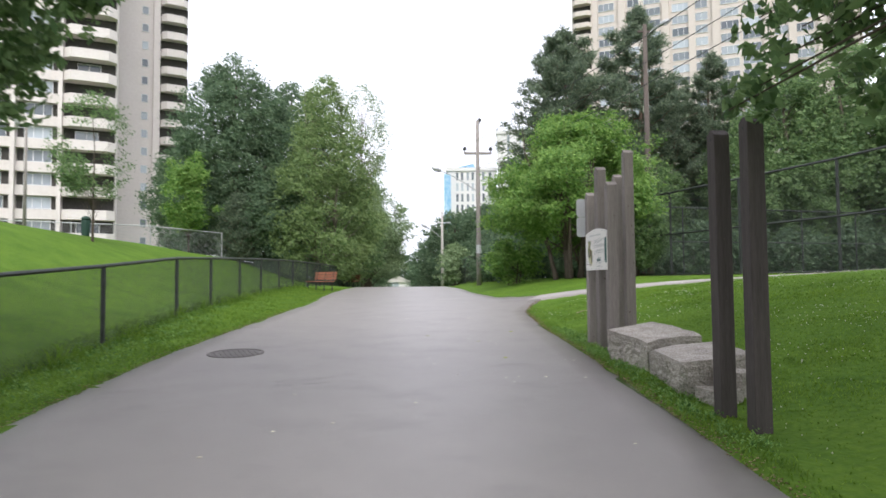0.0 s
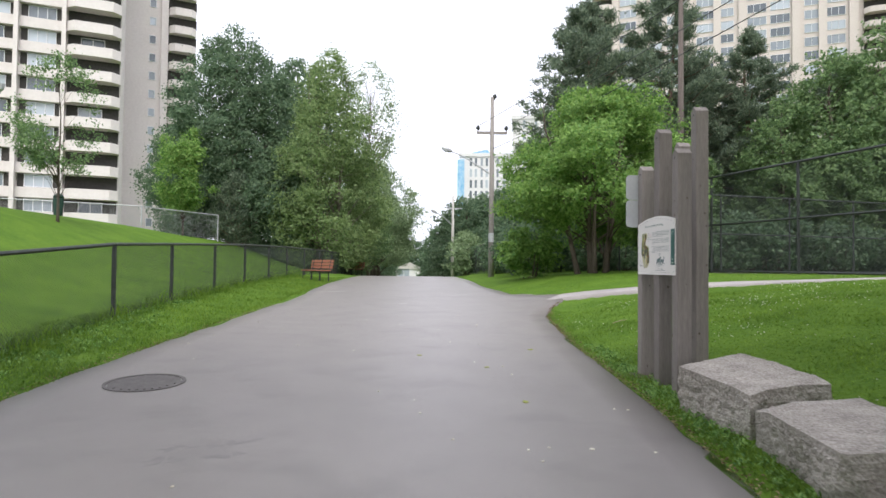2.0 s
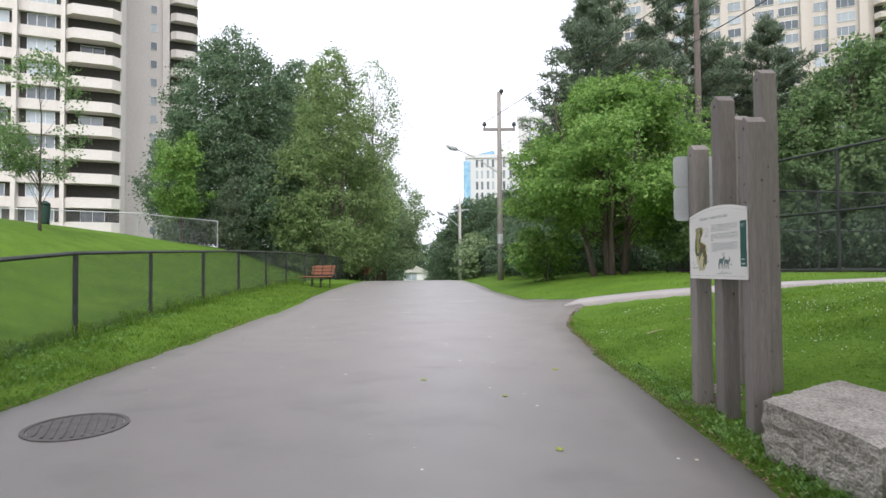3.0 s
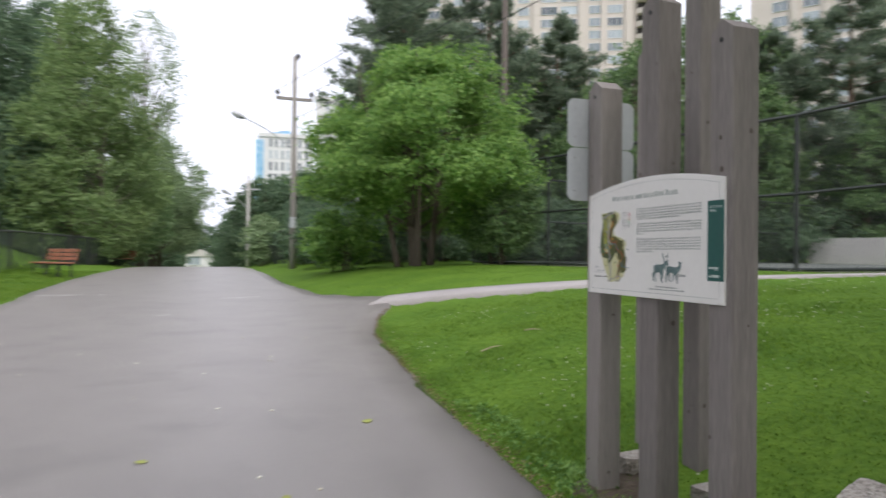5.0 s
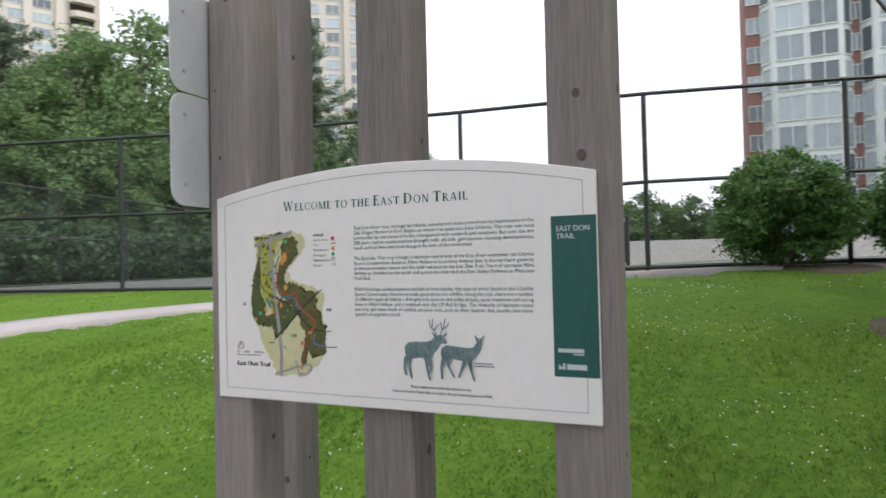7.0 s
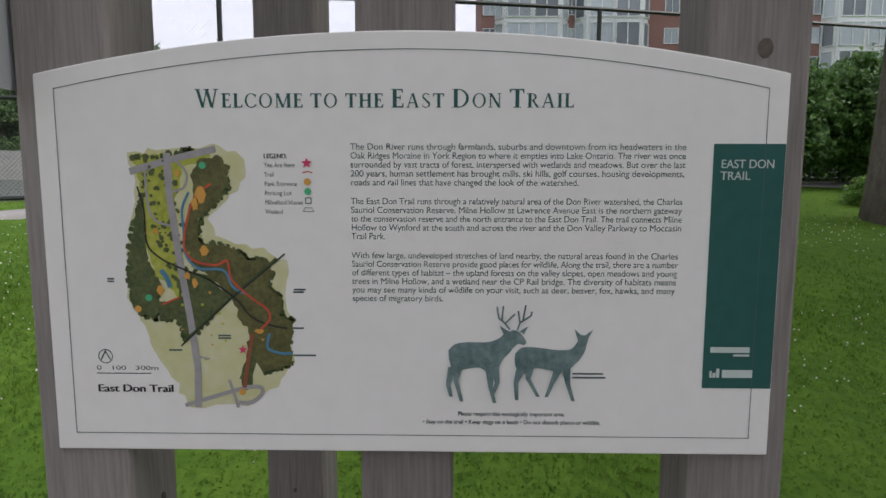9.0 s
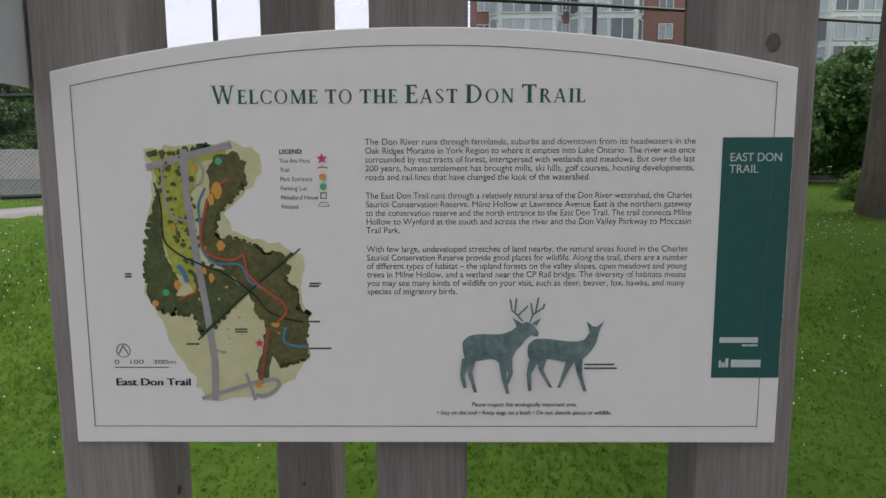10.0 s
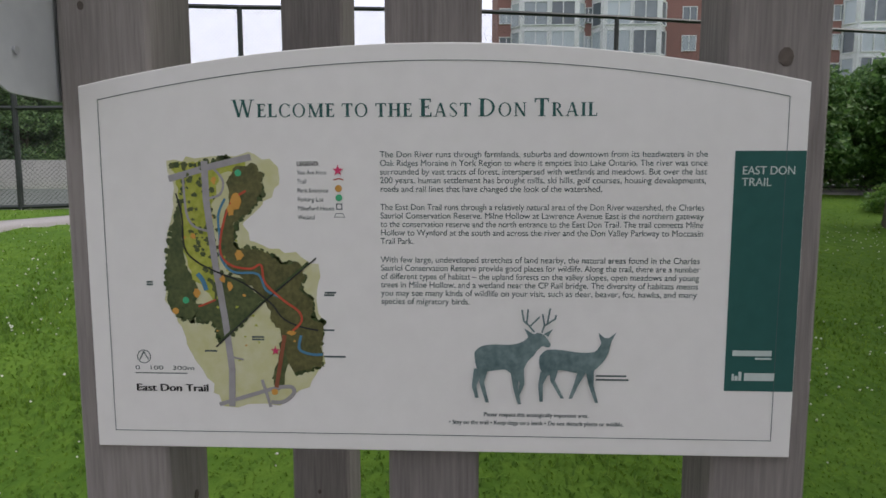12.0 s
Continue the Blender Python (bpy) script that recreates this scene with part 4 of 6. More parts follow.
# ---- trees ----
def leaf_mesh(name, centres, radii, n, size, mats, seed, clump=36, spread=0.15, aspect=1.4, flatness=0.5, shell=0.55):
    """Many small leaves in clumps through a set of round masses, denser towards their outsides."""
    g = np.random.default_rng(seed)
    centres, radii = np.array(centres, float), np.array(radii, float)
    if radii.ndim == 1:
        radii = np.stack([radii] * 3, 1)
    w = (radii.prod(1)) ** (2 / 3)
    k = max(1, n // clump)
    pick = g.choice(len(centres), k, p=w / w.sum())
    d = g.normal(size=(k, 3))
    d /= np.linalg.norm(d, axis=1)[:, None]
    rr = shell + (1 - shell) * g.random(k) ** 0.6
    rr *= 1 + 0.2 * g.normal(size=k)
    mid = centres[pick] + d * rr[:, None] * radii[pick]
    idx = np.repeat(np.arange(k), clump)
    scale = radii[pick].mean(1)[idx]
    p = mid[idx] + g.normal(size=(k * clump, 3)) * (spread * scale)[:, None] * (1, 1, 0.5)
    nrm = d[idx] * 0.6 + g.normal(size=p.shape) * 0.7 + (0, 0, flatness)
    nrm /= np.linalg.norm(nrm, axis=1)[:, None]
    t = np.cross(nrm, g.normal(size=p.shape))
    t /= np.linalg.norm(t, axis=1)[:, None]
    b = np.cross(nrm, t)
    s = (size * g.uniform(0.6, 1.35, len(p)))[:, None]
    v = np.stack([p - t * s * aspect, p + b * s * 0.62 + nrm * s * 0.18, p + t * s * aspect * 0.9, p - b * s * 0.62 + nrm * s * 0.18], 1).reshape(-1, 3)
    q = np.arange(len(v)).reshape(-1, 4)
    f = np.concatenate([q[:, [0, 1, 2]], q[:, [0, 2, 3]]])
    me = bpy.data.meshes.new(name)
    me.vertices.add(len(v))
    me.vertices.foreach_set("co", v.ravel())
    me.loops.add(f.size)
    me.loops.foreach_set("vertex_index", f.ravel().astype(np.int32))
    me.polygons.add(len(f))
    me.polygons.foreach_set("loop_start", np.arange(0, f.size, 3, dtype=np.int32))
    me.update(calc_edges=True)
    me.validate()
    me.materials.append(mats)
    return me


def crown_mesh(name, height, low, profile, n, size, mats, seed, clump=24, gap=-0.12, lobes=0.16, inner=0.25, tuft=0.5, offset=(0, 0)):
    """Single leaves in small layered clumps that fill a crown whose half width at each height is given, with noise for gaps and lobes.
    Gives the mesh and the clumps' middles."""
    g = np.random.default_rng(seed)
    fs, rs = [p[0] for p in profile], [p[1] for p in profile]
    k, mids = max(1, n // clump), []
    shift = Vector((seed * 3.7, seed * 1.9, 0.3))
    top = max(rs)
    while len(mids) < k:
        f = g.random()
        r = np.interp(f, fs, rs)
        if g.random() > (r / top) ** 1.5 + 0.02:
            continue
        a = g.uniform(0, 6.283)
        d = Vector((math.cos(a), math.sin(a), 0))
        lobe = 1 + lobes * 2 * noise.noise(d * 1.6 + Vector((0, 0, f * 5)) + shift) + lobes * noise.noise(d * 4 + Vector((0, 0, f * 14)) + shift)
        q = r * lobe * (inner + (1 - inner) * g.random() ** 0.45)
        p = Vector((d.x * q + offset[0] * f * height, d.y * q + offset[1] * f * height, height * (low + (1 - low) * f)))
        if noise.noise(p * 0.55 + shift) + 0.5 * noise.noise(p * 1.4 + shift) < gap:
            continue
        mids.append((*p, d.x, d.y))
    mids = np.array(mids)
    idx = np.repeat(np.arange(k), clump)
    m = len(idx)
    sway = tuft * g.uniform(0.6, 1.4, k)[idx][:, None]
    p = mids[idx, :3] + g.normal(size=(m, 3)) * sway * (0.55, 0.55, 0.36)
    out = np.stack([mids[idx, 3], mids[idx, 4], np.zeros(m)], 1)
    nrm = out * 0.5 + g.normal(size=(m, 3)) * 0.65 + (0, 0, 0.5)
    nrm /= np.linalg.norm(nrm, axis=1)[:, None]
    t = np.cross(nrm, g.normal(size=(m, 3)))
    t /= np.linalg.norm(t, axis=1)[:, None]
    b = np.cross(nrm, t)
    s = (size * g.uniform(0.6, 1.4, m))[:, None]
    v = np.stack([p - t * s, p + t * s * 0.5 + b * s * 0.75, p + t * s * 0.75 - b * s * 0.6], 1).reshape(-1, 3)
    return triangles(name, v, mats), mids[:, :3]


def triangles(name, v, mats):
    """A mesh of loose triangles from their corners."""
    me = bpy.data.meshes.new(name)
    me.vertices.add(len(v))
    me.vertices.foreach_set("co", np.asarray(v, np.float32).ravel())
    me.loops.add(len(v))
    me.loops.foreach_set("vertex_index", np.arange(len(v), dtype=np.int32))
    me.polygons.add(len(v) // 3)
    me.polygons.foreach_set("loop_start", np.arange(0, len(v), 3, dtype=np.int32))
    me.update(calc_edges=True)
    me.materials.append(mats)
    return me


def shade_tree(name, at, height, profile, mats, label, seed, leaves, size, low=0.1, trunk=0.3, stems=1, twigs=40, group="", category="tree", bark=None, **crown):
    """A tree with a tapered trunk or several stems, limbs out to its leaf clumps, and a crown of the given outline."""
    r = random.Random(seed)
    root = thing(name, at, label, category, group)
    me, mids = crown_mesh("crown", height, low, profile, leaves, size, mats, seed, **crown)
    ox, oy = crown.get("offset", (0, 0))
    wood = Shape()
    lines = []
    for s in range(stems):
        a = s * 6.283 / stems + r.random()
        o = 0.0 if stems == 1 else profile[len(profile) // 2][1] * r.uniform(0.08, 0.2)
        pts = [Vector((o * math.cos(a) * (1 + 2.4 * t) + ox * t * height + r.uniform(-1, 1) * 0.012 * height * t, o * math.sin(a) * (1 + 2.4 * t) + oy * t * height + r.uniform(-1, 1) * 0.012 * height * t, -0.3 + t * (0.9 * height + 0.3))) for t in np.linspace(0, 1, 8)]
        wood.tube(pts, [trunk * (1.3 if t == 0 else 1 - 0.88 * t) / (stems ** 0.5) for t in np.linspace(0, 1, 8)], 8)
        lines.append(pts)
    for i in range(twigs):
        c = Vector(mids[r.randrange(len(mids))].tolist())
        pts = lines[i % stems]
        t = max(0.1, min(0.88, (c.z / height - r.uniform(0.08, 0.22)) / 0.9)) * 7
        j = min(6, int(t))
        b = pts[j].lerp(pts[j + 1], t - j)
        w = trunk * 0.26 / (stems ** 0.4) * (1.1 - t / 8)
        wood.tube([b, b.lerp(c, 0.5) + Vector((0, 0, 0.03 * height)), c], [w, w * 0.55, w * 0.15], 5)
    part("trunk", wood, bark or BARK, root, smooth=True)
    part("crown", me, None, root)
    return root


ROUND = ((0, 0.55), (0.15, 0.85), (0.35, 1.0), (0.55, 0.95), (0.75, 0.75), (0.9, 0.45), (1, 0.12))
CONE = ((0, 0.8), (0.15, 1.0), (0.4, 0.96), (0.6, 0.82), (0.78, 0.58), (0.92, 0.32), (1, 0.1))


def wide(profile, spread):
    return [(f, r * spread) for f, r in profile]


def broadleaf(name, at, height, spread, mats, label, seed, leaves=8000, size=0.2, trunk=0.3, stems=1, low=0.25, group="", category="tree", shape=ROUND, **crown):
    return shade_tree(name, at, height, wide(shape, spread), mats, label, seed, leaves, size, low, trunk, stems, group=group, category=category, **crown)


def pine(name, at, height, spread, label, seed, tufts=330, needles=80, size=0.3, bare=0.12, group="", mats=None):
    """A pine with whorls of upswept branches that carry brushes of needles."""
    r = random.Random(seed)
    g = np.random.default_rng(seed)
    root = thing(name, at, label, "tree", group)
    wood = Shape()
    wood.tube([(r.uniform(-.1, .1) * k, r.uniform(-.1, .1) * k, -0.3 + (height + 0.1) * k / 5) for k in range(6)], [0.017 * height * (1 - 0.18 * k) for k in range(6)], 8)
    cs, ds = [], []
    levels = 17
    for i in range(levels):
        f = i / (levels - 1)
        z = height * (bare + (0.95 - bare) * f)
        reach = spread * (0.8 + 0.2 * math.sin(3 * f)) * (1 - f ** 3.2) ** 0.7 * r.uniform(0.65, 1.15) + 0.14 * spread
        n = 6 if f < 0.75 else 4
        for k in range(n):
            if r.random() < 0.15:
                continue
            a = 6.283 * k / n + i * 0.9 + r.uniform(-0.35, 0.35)
            q = reach * r.uniform(0.65, 1.12)
            out = Vector((math.cos(a), math.sin(a), 0))
            root_, tip = Vector((0, 0, z)), out * q + Vector((0, 0, z + 0.3 * q))
            wood.tube([root_, root_.lerp(tip, 0.55) - Vector((0, 0, 0.07 * q)), tip], [0.05 * (1.15 - f), 0.032, 0.012], 4)
            m = max(2, round(tufts / levels / n * (0.5 + q / spread)))
            for _ in range(m):
                t = r.uniform(0.35, 1.05)
                side = Vector((-out.y, out.x, 0)) * r.uniform(-0.33, 0.33) * q * (1.15 - t * 0.6)
                p = root_.lerp(tip, t) - Vector((0, 0, 0.07 * q * 4 * t * (1 - t) * 0.7)) + side + Vector((0, 0, r.uniform(-0.05, 0.3)))
                cs.append(p)
                ds.append((out * 0.7 + Vector((r.uniform(-.5, .5), r.uniform(-.5, .5), 0.9))).normalized())
    for _ in range(6):
        cs.append(Vector((r.uniform(-.15, .15), r.uniform(-.15, .15), height * r.uniform(0.95, 1.0))))
        ds.append(Vector((0, 0, 1)))
    c, d = np.repeat(np.array(cs), needles, 0), np.repeat(np.array(ds), needles, 0)
    m = len(c)
    way = d * 0.55 + g.normal(size=(m, 3)) * 0.62
    way /= np.linalg.norm(way, axis=1)[:, None]
    base = c + g.normal(size=(m, 3)) * (0.19, 0.19, 0.12)
    s = (size * g.uniform(0.6, 1.3, m))[:, None]
    b = np.cross(way, g.normal(size=(m, 3)))
    b /= np.linalg.norm(b, axis=1)[:, None]
    v = np.stack([base + b * s * 0.13, base - b * s * 0.13, base + way * s], 1).reshape(-1, 3)
    part("trunk", wood, PINE_BARK, root, smooth=True)
    part("crown", triangles("crown", v, mats or NEEDLE), None, root)
    return root


def again(ob, at, turn, scale=1.0, label=""):
    m = pose(*at, 0, 0, turn)
    c = copy_thing(ob, m)
    c.scale = (scale, scale, scale)
    if label:
        c["label"] = label
    return c


# bright maple clump beside the path
broadleaf("maple_tree", on(6.55, 25.6), 6.7, 2.95, LEAF_BRIGHT, "bright green many-stemmed maple on the grass beside the path", 11, leaves=90000, size=0.06, trunk=0.24, stems=6, low=0.17, shape=((0, 0.55), (0.2, 0.85), (0.4, 1.0), (0.62, 0.98), (0.8, 0.8), (0.92, 0.55), (1, 0.25)), twigs=90, clump=44, tuft=0.3, lobes=0.34, gap=0.1, inner=0.3)
broadleaf("maple_tree", on(8.7, 24.6), 3.5, 1.3, LEAF_MID, "low green young maple beside the larger clump", 12, leaves=14000, size=0.06, trunk=0.09, stems=3, low=0.12, tuft=0.22)
broadleaf("shrub", on(4.5, 27.5), 2.0, 1.2, LEAF_BRIGHT, "bright green low shrub under the maple", 13, leaves=4500, size=0.075, trunk=0.06, stems=3, low=0.1, tuft=0.2, category="shrub")
broadleaf("shrub", on(3.4, 47), 3.0, 1.2, LEAF_GREY, "pale green leafy shrub by the fence", 14, leaves=4500, size=0.1, trunk=0.06, stems=3, low=0.1, tuft=0.25, category="shrub")

# pines behind the court
p1 = pine("pine_tree", on(10.2, 41.0), 16.2, 3.6, "tall dark pine with ragged top behind the maple", 21, tufts=760, needles=56, group="pines")
p2 = pine("pine_tree", on(14.9, 40.5), 17.4, 3.4, "tall dark pine behind the tennis court", 22, tufts=740, needles=56, group="pines")
for i, (x, y, t, s) in enumerate(((11.4, 46, 40, 0.97), (17.3, 41.5, 90, 0.80), (19.6, 40, 200, 0.82), (25.2, 40.5, 130, 0.80), (35.5, 33, 150, 0.62), (31.5, 36.5, 10, 0.86), (33.8, 33.2, 70, 0.95))):
    again(p1 if i % 2 else p2, on(x, y), t, s)
d1 = broadleaf("tree", on(26.0, 37.0), 14.2, 3.9, LEAF_MID, "leafy green tree behind the tennis court", 23, leaves=20000, size=0.13, trunk=0.3, low=0.06, tuft=0.5, lobes=0.25, gap=-0.1, group="trees behind the court")
for x, y, t, s in ((19.5, 36.5, 40, 0.66), (22.5, 37, 10, 0.86), (28.8, 35, 100, 0.74), (14.5, 36.8, 170, 0.5), (11.0, 37.5, 210, 0.45), (22.6, 34.8, 60, 0.5), (33, 31.5, 200, 0.6), (17.0, 44.0, 25, 0.8), (21.5, 42.5, 115, 0.8), (37, 29.5, 20, 0.8), (40.5, 27.5, 260, 0.55), (29.8, 38.5, 290, 1.08)):
    again(d1, on(x, y), t, s)
u1 = broadleaf("shrub", on(12.5, 45), 3.4, 2.6, LEAF_DARK, "dark green undergrowth below the pines", 26, leaves=9000, size=0.11, trunk=0.06, stems=3, low=0.03, category="shrub", group="undergrowth")
for x, y, t, s in ((16, 45, 40, 1.0), (19.5, 44.5, 100, 1.05), (23, 43, 160, 1.0), (26.5, 41.5, 220, 1.1), (9.2, 45, 280, 0.9)):
    again(u1, on(x, y), t, s)
# far trees beyond the court wall
d2 = broadleaf("tree", on(62, 38.5, -1), 9.0, 5.0, LEAF_MID, "green tree far beyond the court wall", 24, leaves=7000, size=0.2, trunk=0.3, low=0.03, tuft=0.6, group="far trees")
for x, y, t, s in ((73, 26.5, 40, 0.42), (60, 40, 80, 1.05), (78, 20, 120, 0.85), (82, 14, 10, 0.75), (70, 45, 200, 1.1), (56, 44, 260, 1.0), (75, 23.5, 300, 0.8), (80, 17, 140, 0.85), (86, 10, 190, 0.8), (64, 36, 330, 0.9), (76, 17.5, 60, 0.95), (79, 12.5, 250, 0.9), (72, 20.5, 10, 0.85)):
    again(d2, on(x, y, -1), t, s)
again(p2, on(50, 33, -1), 30, 0.6)
again(p1, on(50, 30.2, -1), 140, 0.5)
pine("pine_tree", on(50, 19.6), 8.0, 2.6, "small yellowish conifer beyond the court wall", 25, tufts=260, needles=40, size=0.4, group="far trees", mats=LEAF_GREY)

# trees on the left
T = "trees along the fence"
broadleaf("tree", on(-13.2, 50), 15.7, 4.7, LEAF_DARK, "large dense dark green tree behind the hill fence", 31, leaves=90000, size=0.1, trunk=0.45, low=0.06, shape=((0, 0.8), (0.15, 0.95), (0.35, 1.0), (0.55, 0.95), (0.75, 0.74), (0.9, 0.42), (1, 0.08)), clump=34, tuft=0.5, lobes=0.14, gap=-0.2, group=T)
broadleaf("tree", on(-17.0, 52), 9.5, 3.4, LEAF_DARK, "dark green tree beside a larger one", 32, leaves=30000, size=0.1, trunk=0.35, low=0.05, clump=34, tuft=0.5, group=T)
broadleaf("tree", on(-10.8, 60), 18.0, 4.0, LEAF_DARK, "tall dark tree standing behind others", 33, leaves=26000, size=0.13, trunk=0.4, low=0.15, group=T)
broadleaf("tree", on(-5.9, 46), 15.0, 3.5, LEAF_LIGHT, "light green thin-crowned tree with bare twigs at its top", 34, leaves=62000, size=0.085, trunk=0.26, stems=2, low=0.03, shape=CONE, twigs=110, clump=22, tuft=0.42, lobes=0.2, gap=-0.1, bark=PALE_TWIG, group=T)
broadleaf("tree", on(-9.0, 47), 8.0, 3.0, LEAF_DARK, "dark green low tree filling the row", 42, leaves=26000, size=0.1, trunk=0.2, low=0.02, tuft=0.5, group=T)
broadleaf("tree", on(-3.9, 55.0), 17.6, 2.3, LEAF_GREY, "sparse pale tree with open twiggy crown", 35, leaves=5200, size=0.085, trunk=0.13, low=0.5, twigs=130, clump=8, tuft=0.45, lobes=0.3, gap=0.05, bark=PALE_TWIG, group=T)
b1 = broadleaf("tree", on(-4.3, 66), 12.6, 4.4, LEAF_GREY, "pale green tree overhanging the path", 36, leaves=40000, size=0.1, trunk=0.3, low=0.17, shape=CONE, tuft=0.5, lobes=0.22, group=T)
b2 = broadleaf("tree", on(-5.6, 55), 9.5, 3.2, LEAF_MID, "green tree leaning towards the path", 43, leaves=30000, size=0.095, trunk=0.2, low=0.02, tuft=0.45, lobes=0.2, group=T)
pine("spruce_tree", on(-11.6, 45.5), 4.6, 1.5, "small dark spruce by the hill fence", 37, tufts=240, needles=40, size=0.26, bare=0.02, group=T)
again(b1, on(-4.6, 78), 90, 0.9)
again(b1, on(-7.5, 88), 200, 1.0)
broadleaf("young_tree", on(-14.5, 43.6), 7.1, 1.5, LEAF_BRIGHT, "small bright green young tree behind the hill fence", 38, leaves=15000, size=0.085, trunk=0.07, low=0.24, clump=18, tuft=0.34, lobes=0.3, gap=0.08)
broadleaf("young_tree", on(-11.6, 24.5), 5.6, 1.35, LEAF_MID, "thin young tree with open crown on the hill", 39, leaves=5200, size=0.05, trunk=0.05, low=0.3, clump=9, tuft=0.22, lobes=0.22, gap=0.02)
broadleaf("young_tree", on(-21, 27), 5.0, 2.0, LEAF_DARK, "dark young tree at the edge of the hill", 40, leaves=5000, size=0.08, trunk=0.08, low=0.08)
# trees at the end of the path
e1 = broadleaf("tree", on(4.8, 66, -0.5), 8.0, 3.6, LEAF_DARK, "dark green tree at the end of the path", 41, leaves=14000, size=0.14, trunk=0.3, low=0.02, tuft=0.5, lobes=0.2, group="trees at the end of the path")
for x, y, t, s in ((6.5, 56, 30, 0.6), (7.5, 76, 90, 1.1), (3.6, 96, 150, 0.7), (3.0, 120, 200, 0.95), (-7.0, 102, 250, 1.05), (5.5, 110, 20, 1.2), (9, 90, 80, 1.2), (7.5, 48.5, 80, 0.5), (8.5, 62, 180, 1.0), (-2.0, 168, 40, 1.5), (-7.5, 160, 100, 1.5), (4.0, 172, 300, 1.5)):
    again(e1, on(x, y, -0.4), t, s)

# overhanging trees at the start, trunks beside the path
def overhang_tree(at, label, seed, masses, trunk_top, dense=1300):
    root = thing("tree", at, label, "tree", "trees over the path")
    wood = Shape()
    top = Vector(trunk_top)
    wood.tube([(0, 0, -0.3), top * 0.5 + Vector((0.1, 0, 0)), top], [0.24, 0.17, 0.12], 10)
    cs = [Vector(c[:3]) for c in masses]
    for c in cs:
        m = top.lerp(c, 0.55) + Vector((0, 0, 0.45))
        wood.tube([top * 0.8, m, c], [0.05, 0.02, 0.005], 6)
    part("trunk", wood, BARK, root, smooth=True)
    low = [c for c in masses if c[3] < 0.7]
    high = [c for c in masses if c[3] >= 0.7]
    part("low_branch_leaves", leaf_mesh("low_branch_leaves", [c[:3] for c in low], [c[3] for c in low], int(sum(c[3] ** 2 * 1500 for c in low)), 0.05, LEAF_MID, seed, clump=12, spread=0.26, aspect=1.25, flatness=-0.2, shell=0.15), None, root)
    # upper crown masses stay out of view, added overhead to shade the ground
    part("crown", leaf_mesh("crown", [c[:3] for c in high], [c[3] for c in high], dense * len(high), 0.12, LEAF_MID, seed, clump=20, spread=0.25, shell=0.3), None, root)


hedge = broadleaf("shrub", on(10.5, 33.5), 3.2, 1.9, LEAF_DARK, "dense dark green shrub behind the tennis court", 57, leaves=4200, size=0.105, trunk=0.06, stems=4, low=0.05, tuft=0.35, group="shrubs behind the court", category="shrub")
for x, y, t in ((6.3, 34.0, 100), (8.3, 34.2, 200), (4.9, 37.5, 260), (6.8, 38.5, 310), (5.2, 31.9, 20), (7.4, 31.0, 70), (9.2, 31.3, 160), (3.9, 55.0, 30)):
    again(hedge, on(x, y), t, 0.8)
for i, x in enumerate((13, 15.4, 17.8, 20.4, 23, 25.6, 28.2, 31)):
    again(hedge, on(x, 34.2 - 0.12 * (x - 13) + (i % 3) * 0.5), 50 * i, 0.85 + 0.1 * (i % 3))
for i in range(13):
    again(hedge, on(8 + 2.7 * i, 49.5 - 0.45 * i), 37 * i, 1.25 + 0.12 * (i % 3))
for x, y, t, s in ((-8.2, 46.5, 20, 0.9), (-10.4, 47.5, 80, 1.0), (-12.6, 47.8, 140, 1.05), (-14.8, 48, 200, 1.0), (-6.4, 52, 260, 0.9), (-5.8, 58, 310, 0.9)):
    again(hedge, on(x, y), t, s, "dense dark green shrub below the trees along the fence")
rt = on(6.3, 1.6)
overhang_tree(rt, "green maple with low branches hanging over the lawn", 51,
              [(-3.99, 2.92, 1.98, 0.16), (-3.79, 2.9, 2.14, 0.2), (-3.55, 2.97, 2.39, 0.24), (-3.34, 3.05, 2.65, 0.28), (-3.22, 2.84, 2.67, 0.3), (-3.05, 2.75, 2.44, 0.3), (-3.03, 2.63, 2.65, 0.3), (-3.44, 3.45, 2.88, 0.2), (-3.03, 2.95, 2.39, 0.2), (-2.86, 2.74, 2.24, 0.3), (-3.26, 2.83, 3.04, 0.4), (-1.6, 1.2, 4.6, 1.0), (0, 0, 6.2, 2.2), (1.6, -1.4, 5.6, 1.9), (2.0, 1.0, 5.6, 1.8), (-1.8, -2.0, 5.8, 2.0), (-3.2, -0.6, 6.0, 1.8), (-0.5, -3.6, 5.6, 1.9), (0.2, -0.5, 8.2, 2.0), (-3.6, -3.4, 6.0, 1.8), (-2.2, 0.8, 8.6, 2.1), (1.2, 1.2, 8.8, 2.2), (-4.0, -0.5, 8.4, 2.0), (-1.0, -1.6, 10.2, 2.2), (3.0, -1.0, 8.0, 2.0)], (-0.2, 0.2, 3.0))
# left tree: unseen crown drawn out backwards and thickened to darken the verge
lt = on(-7.2, 2.2)
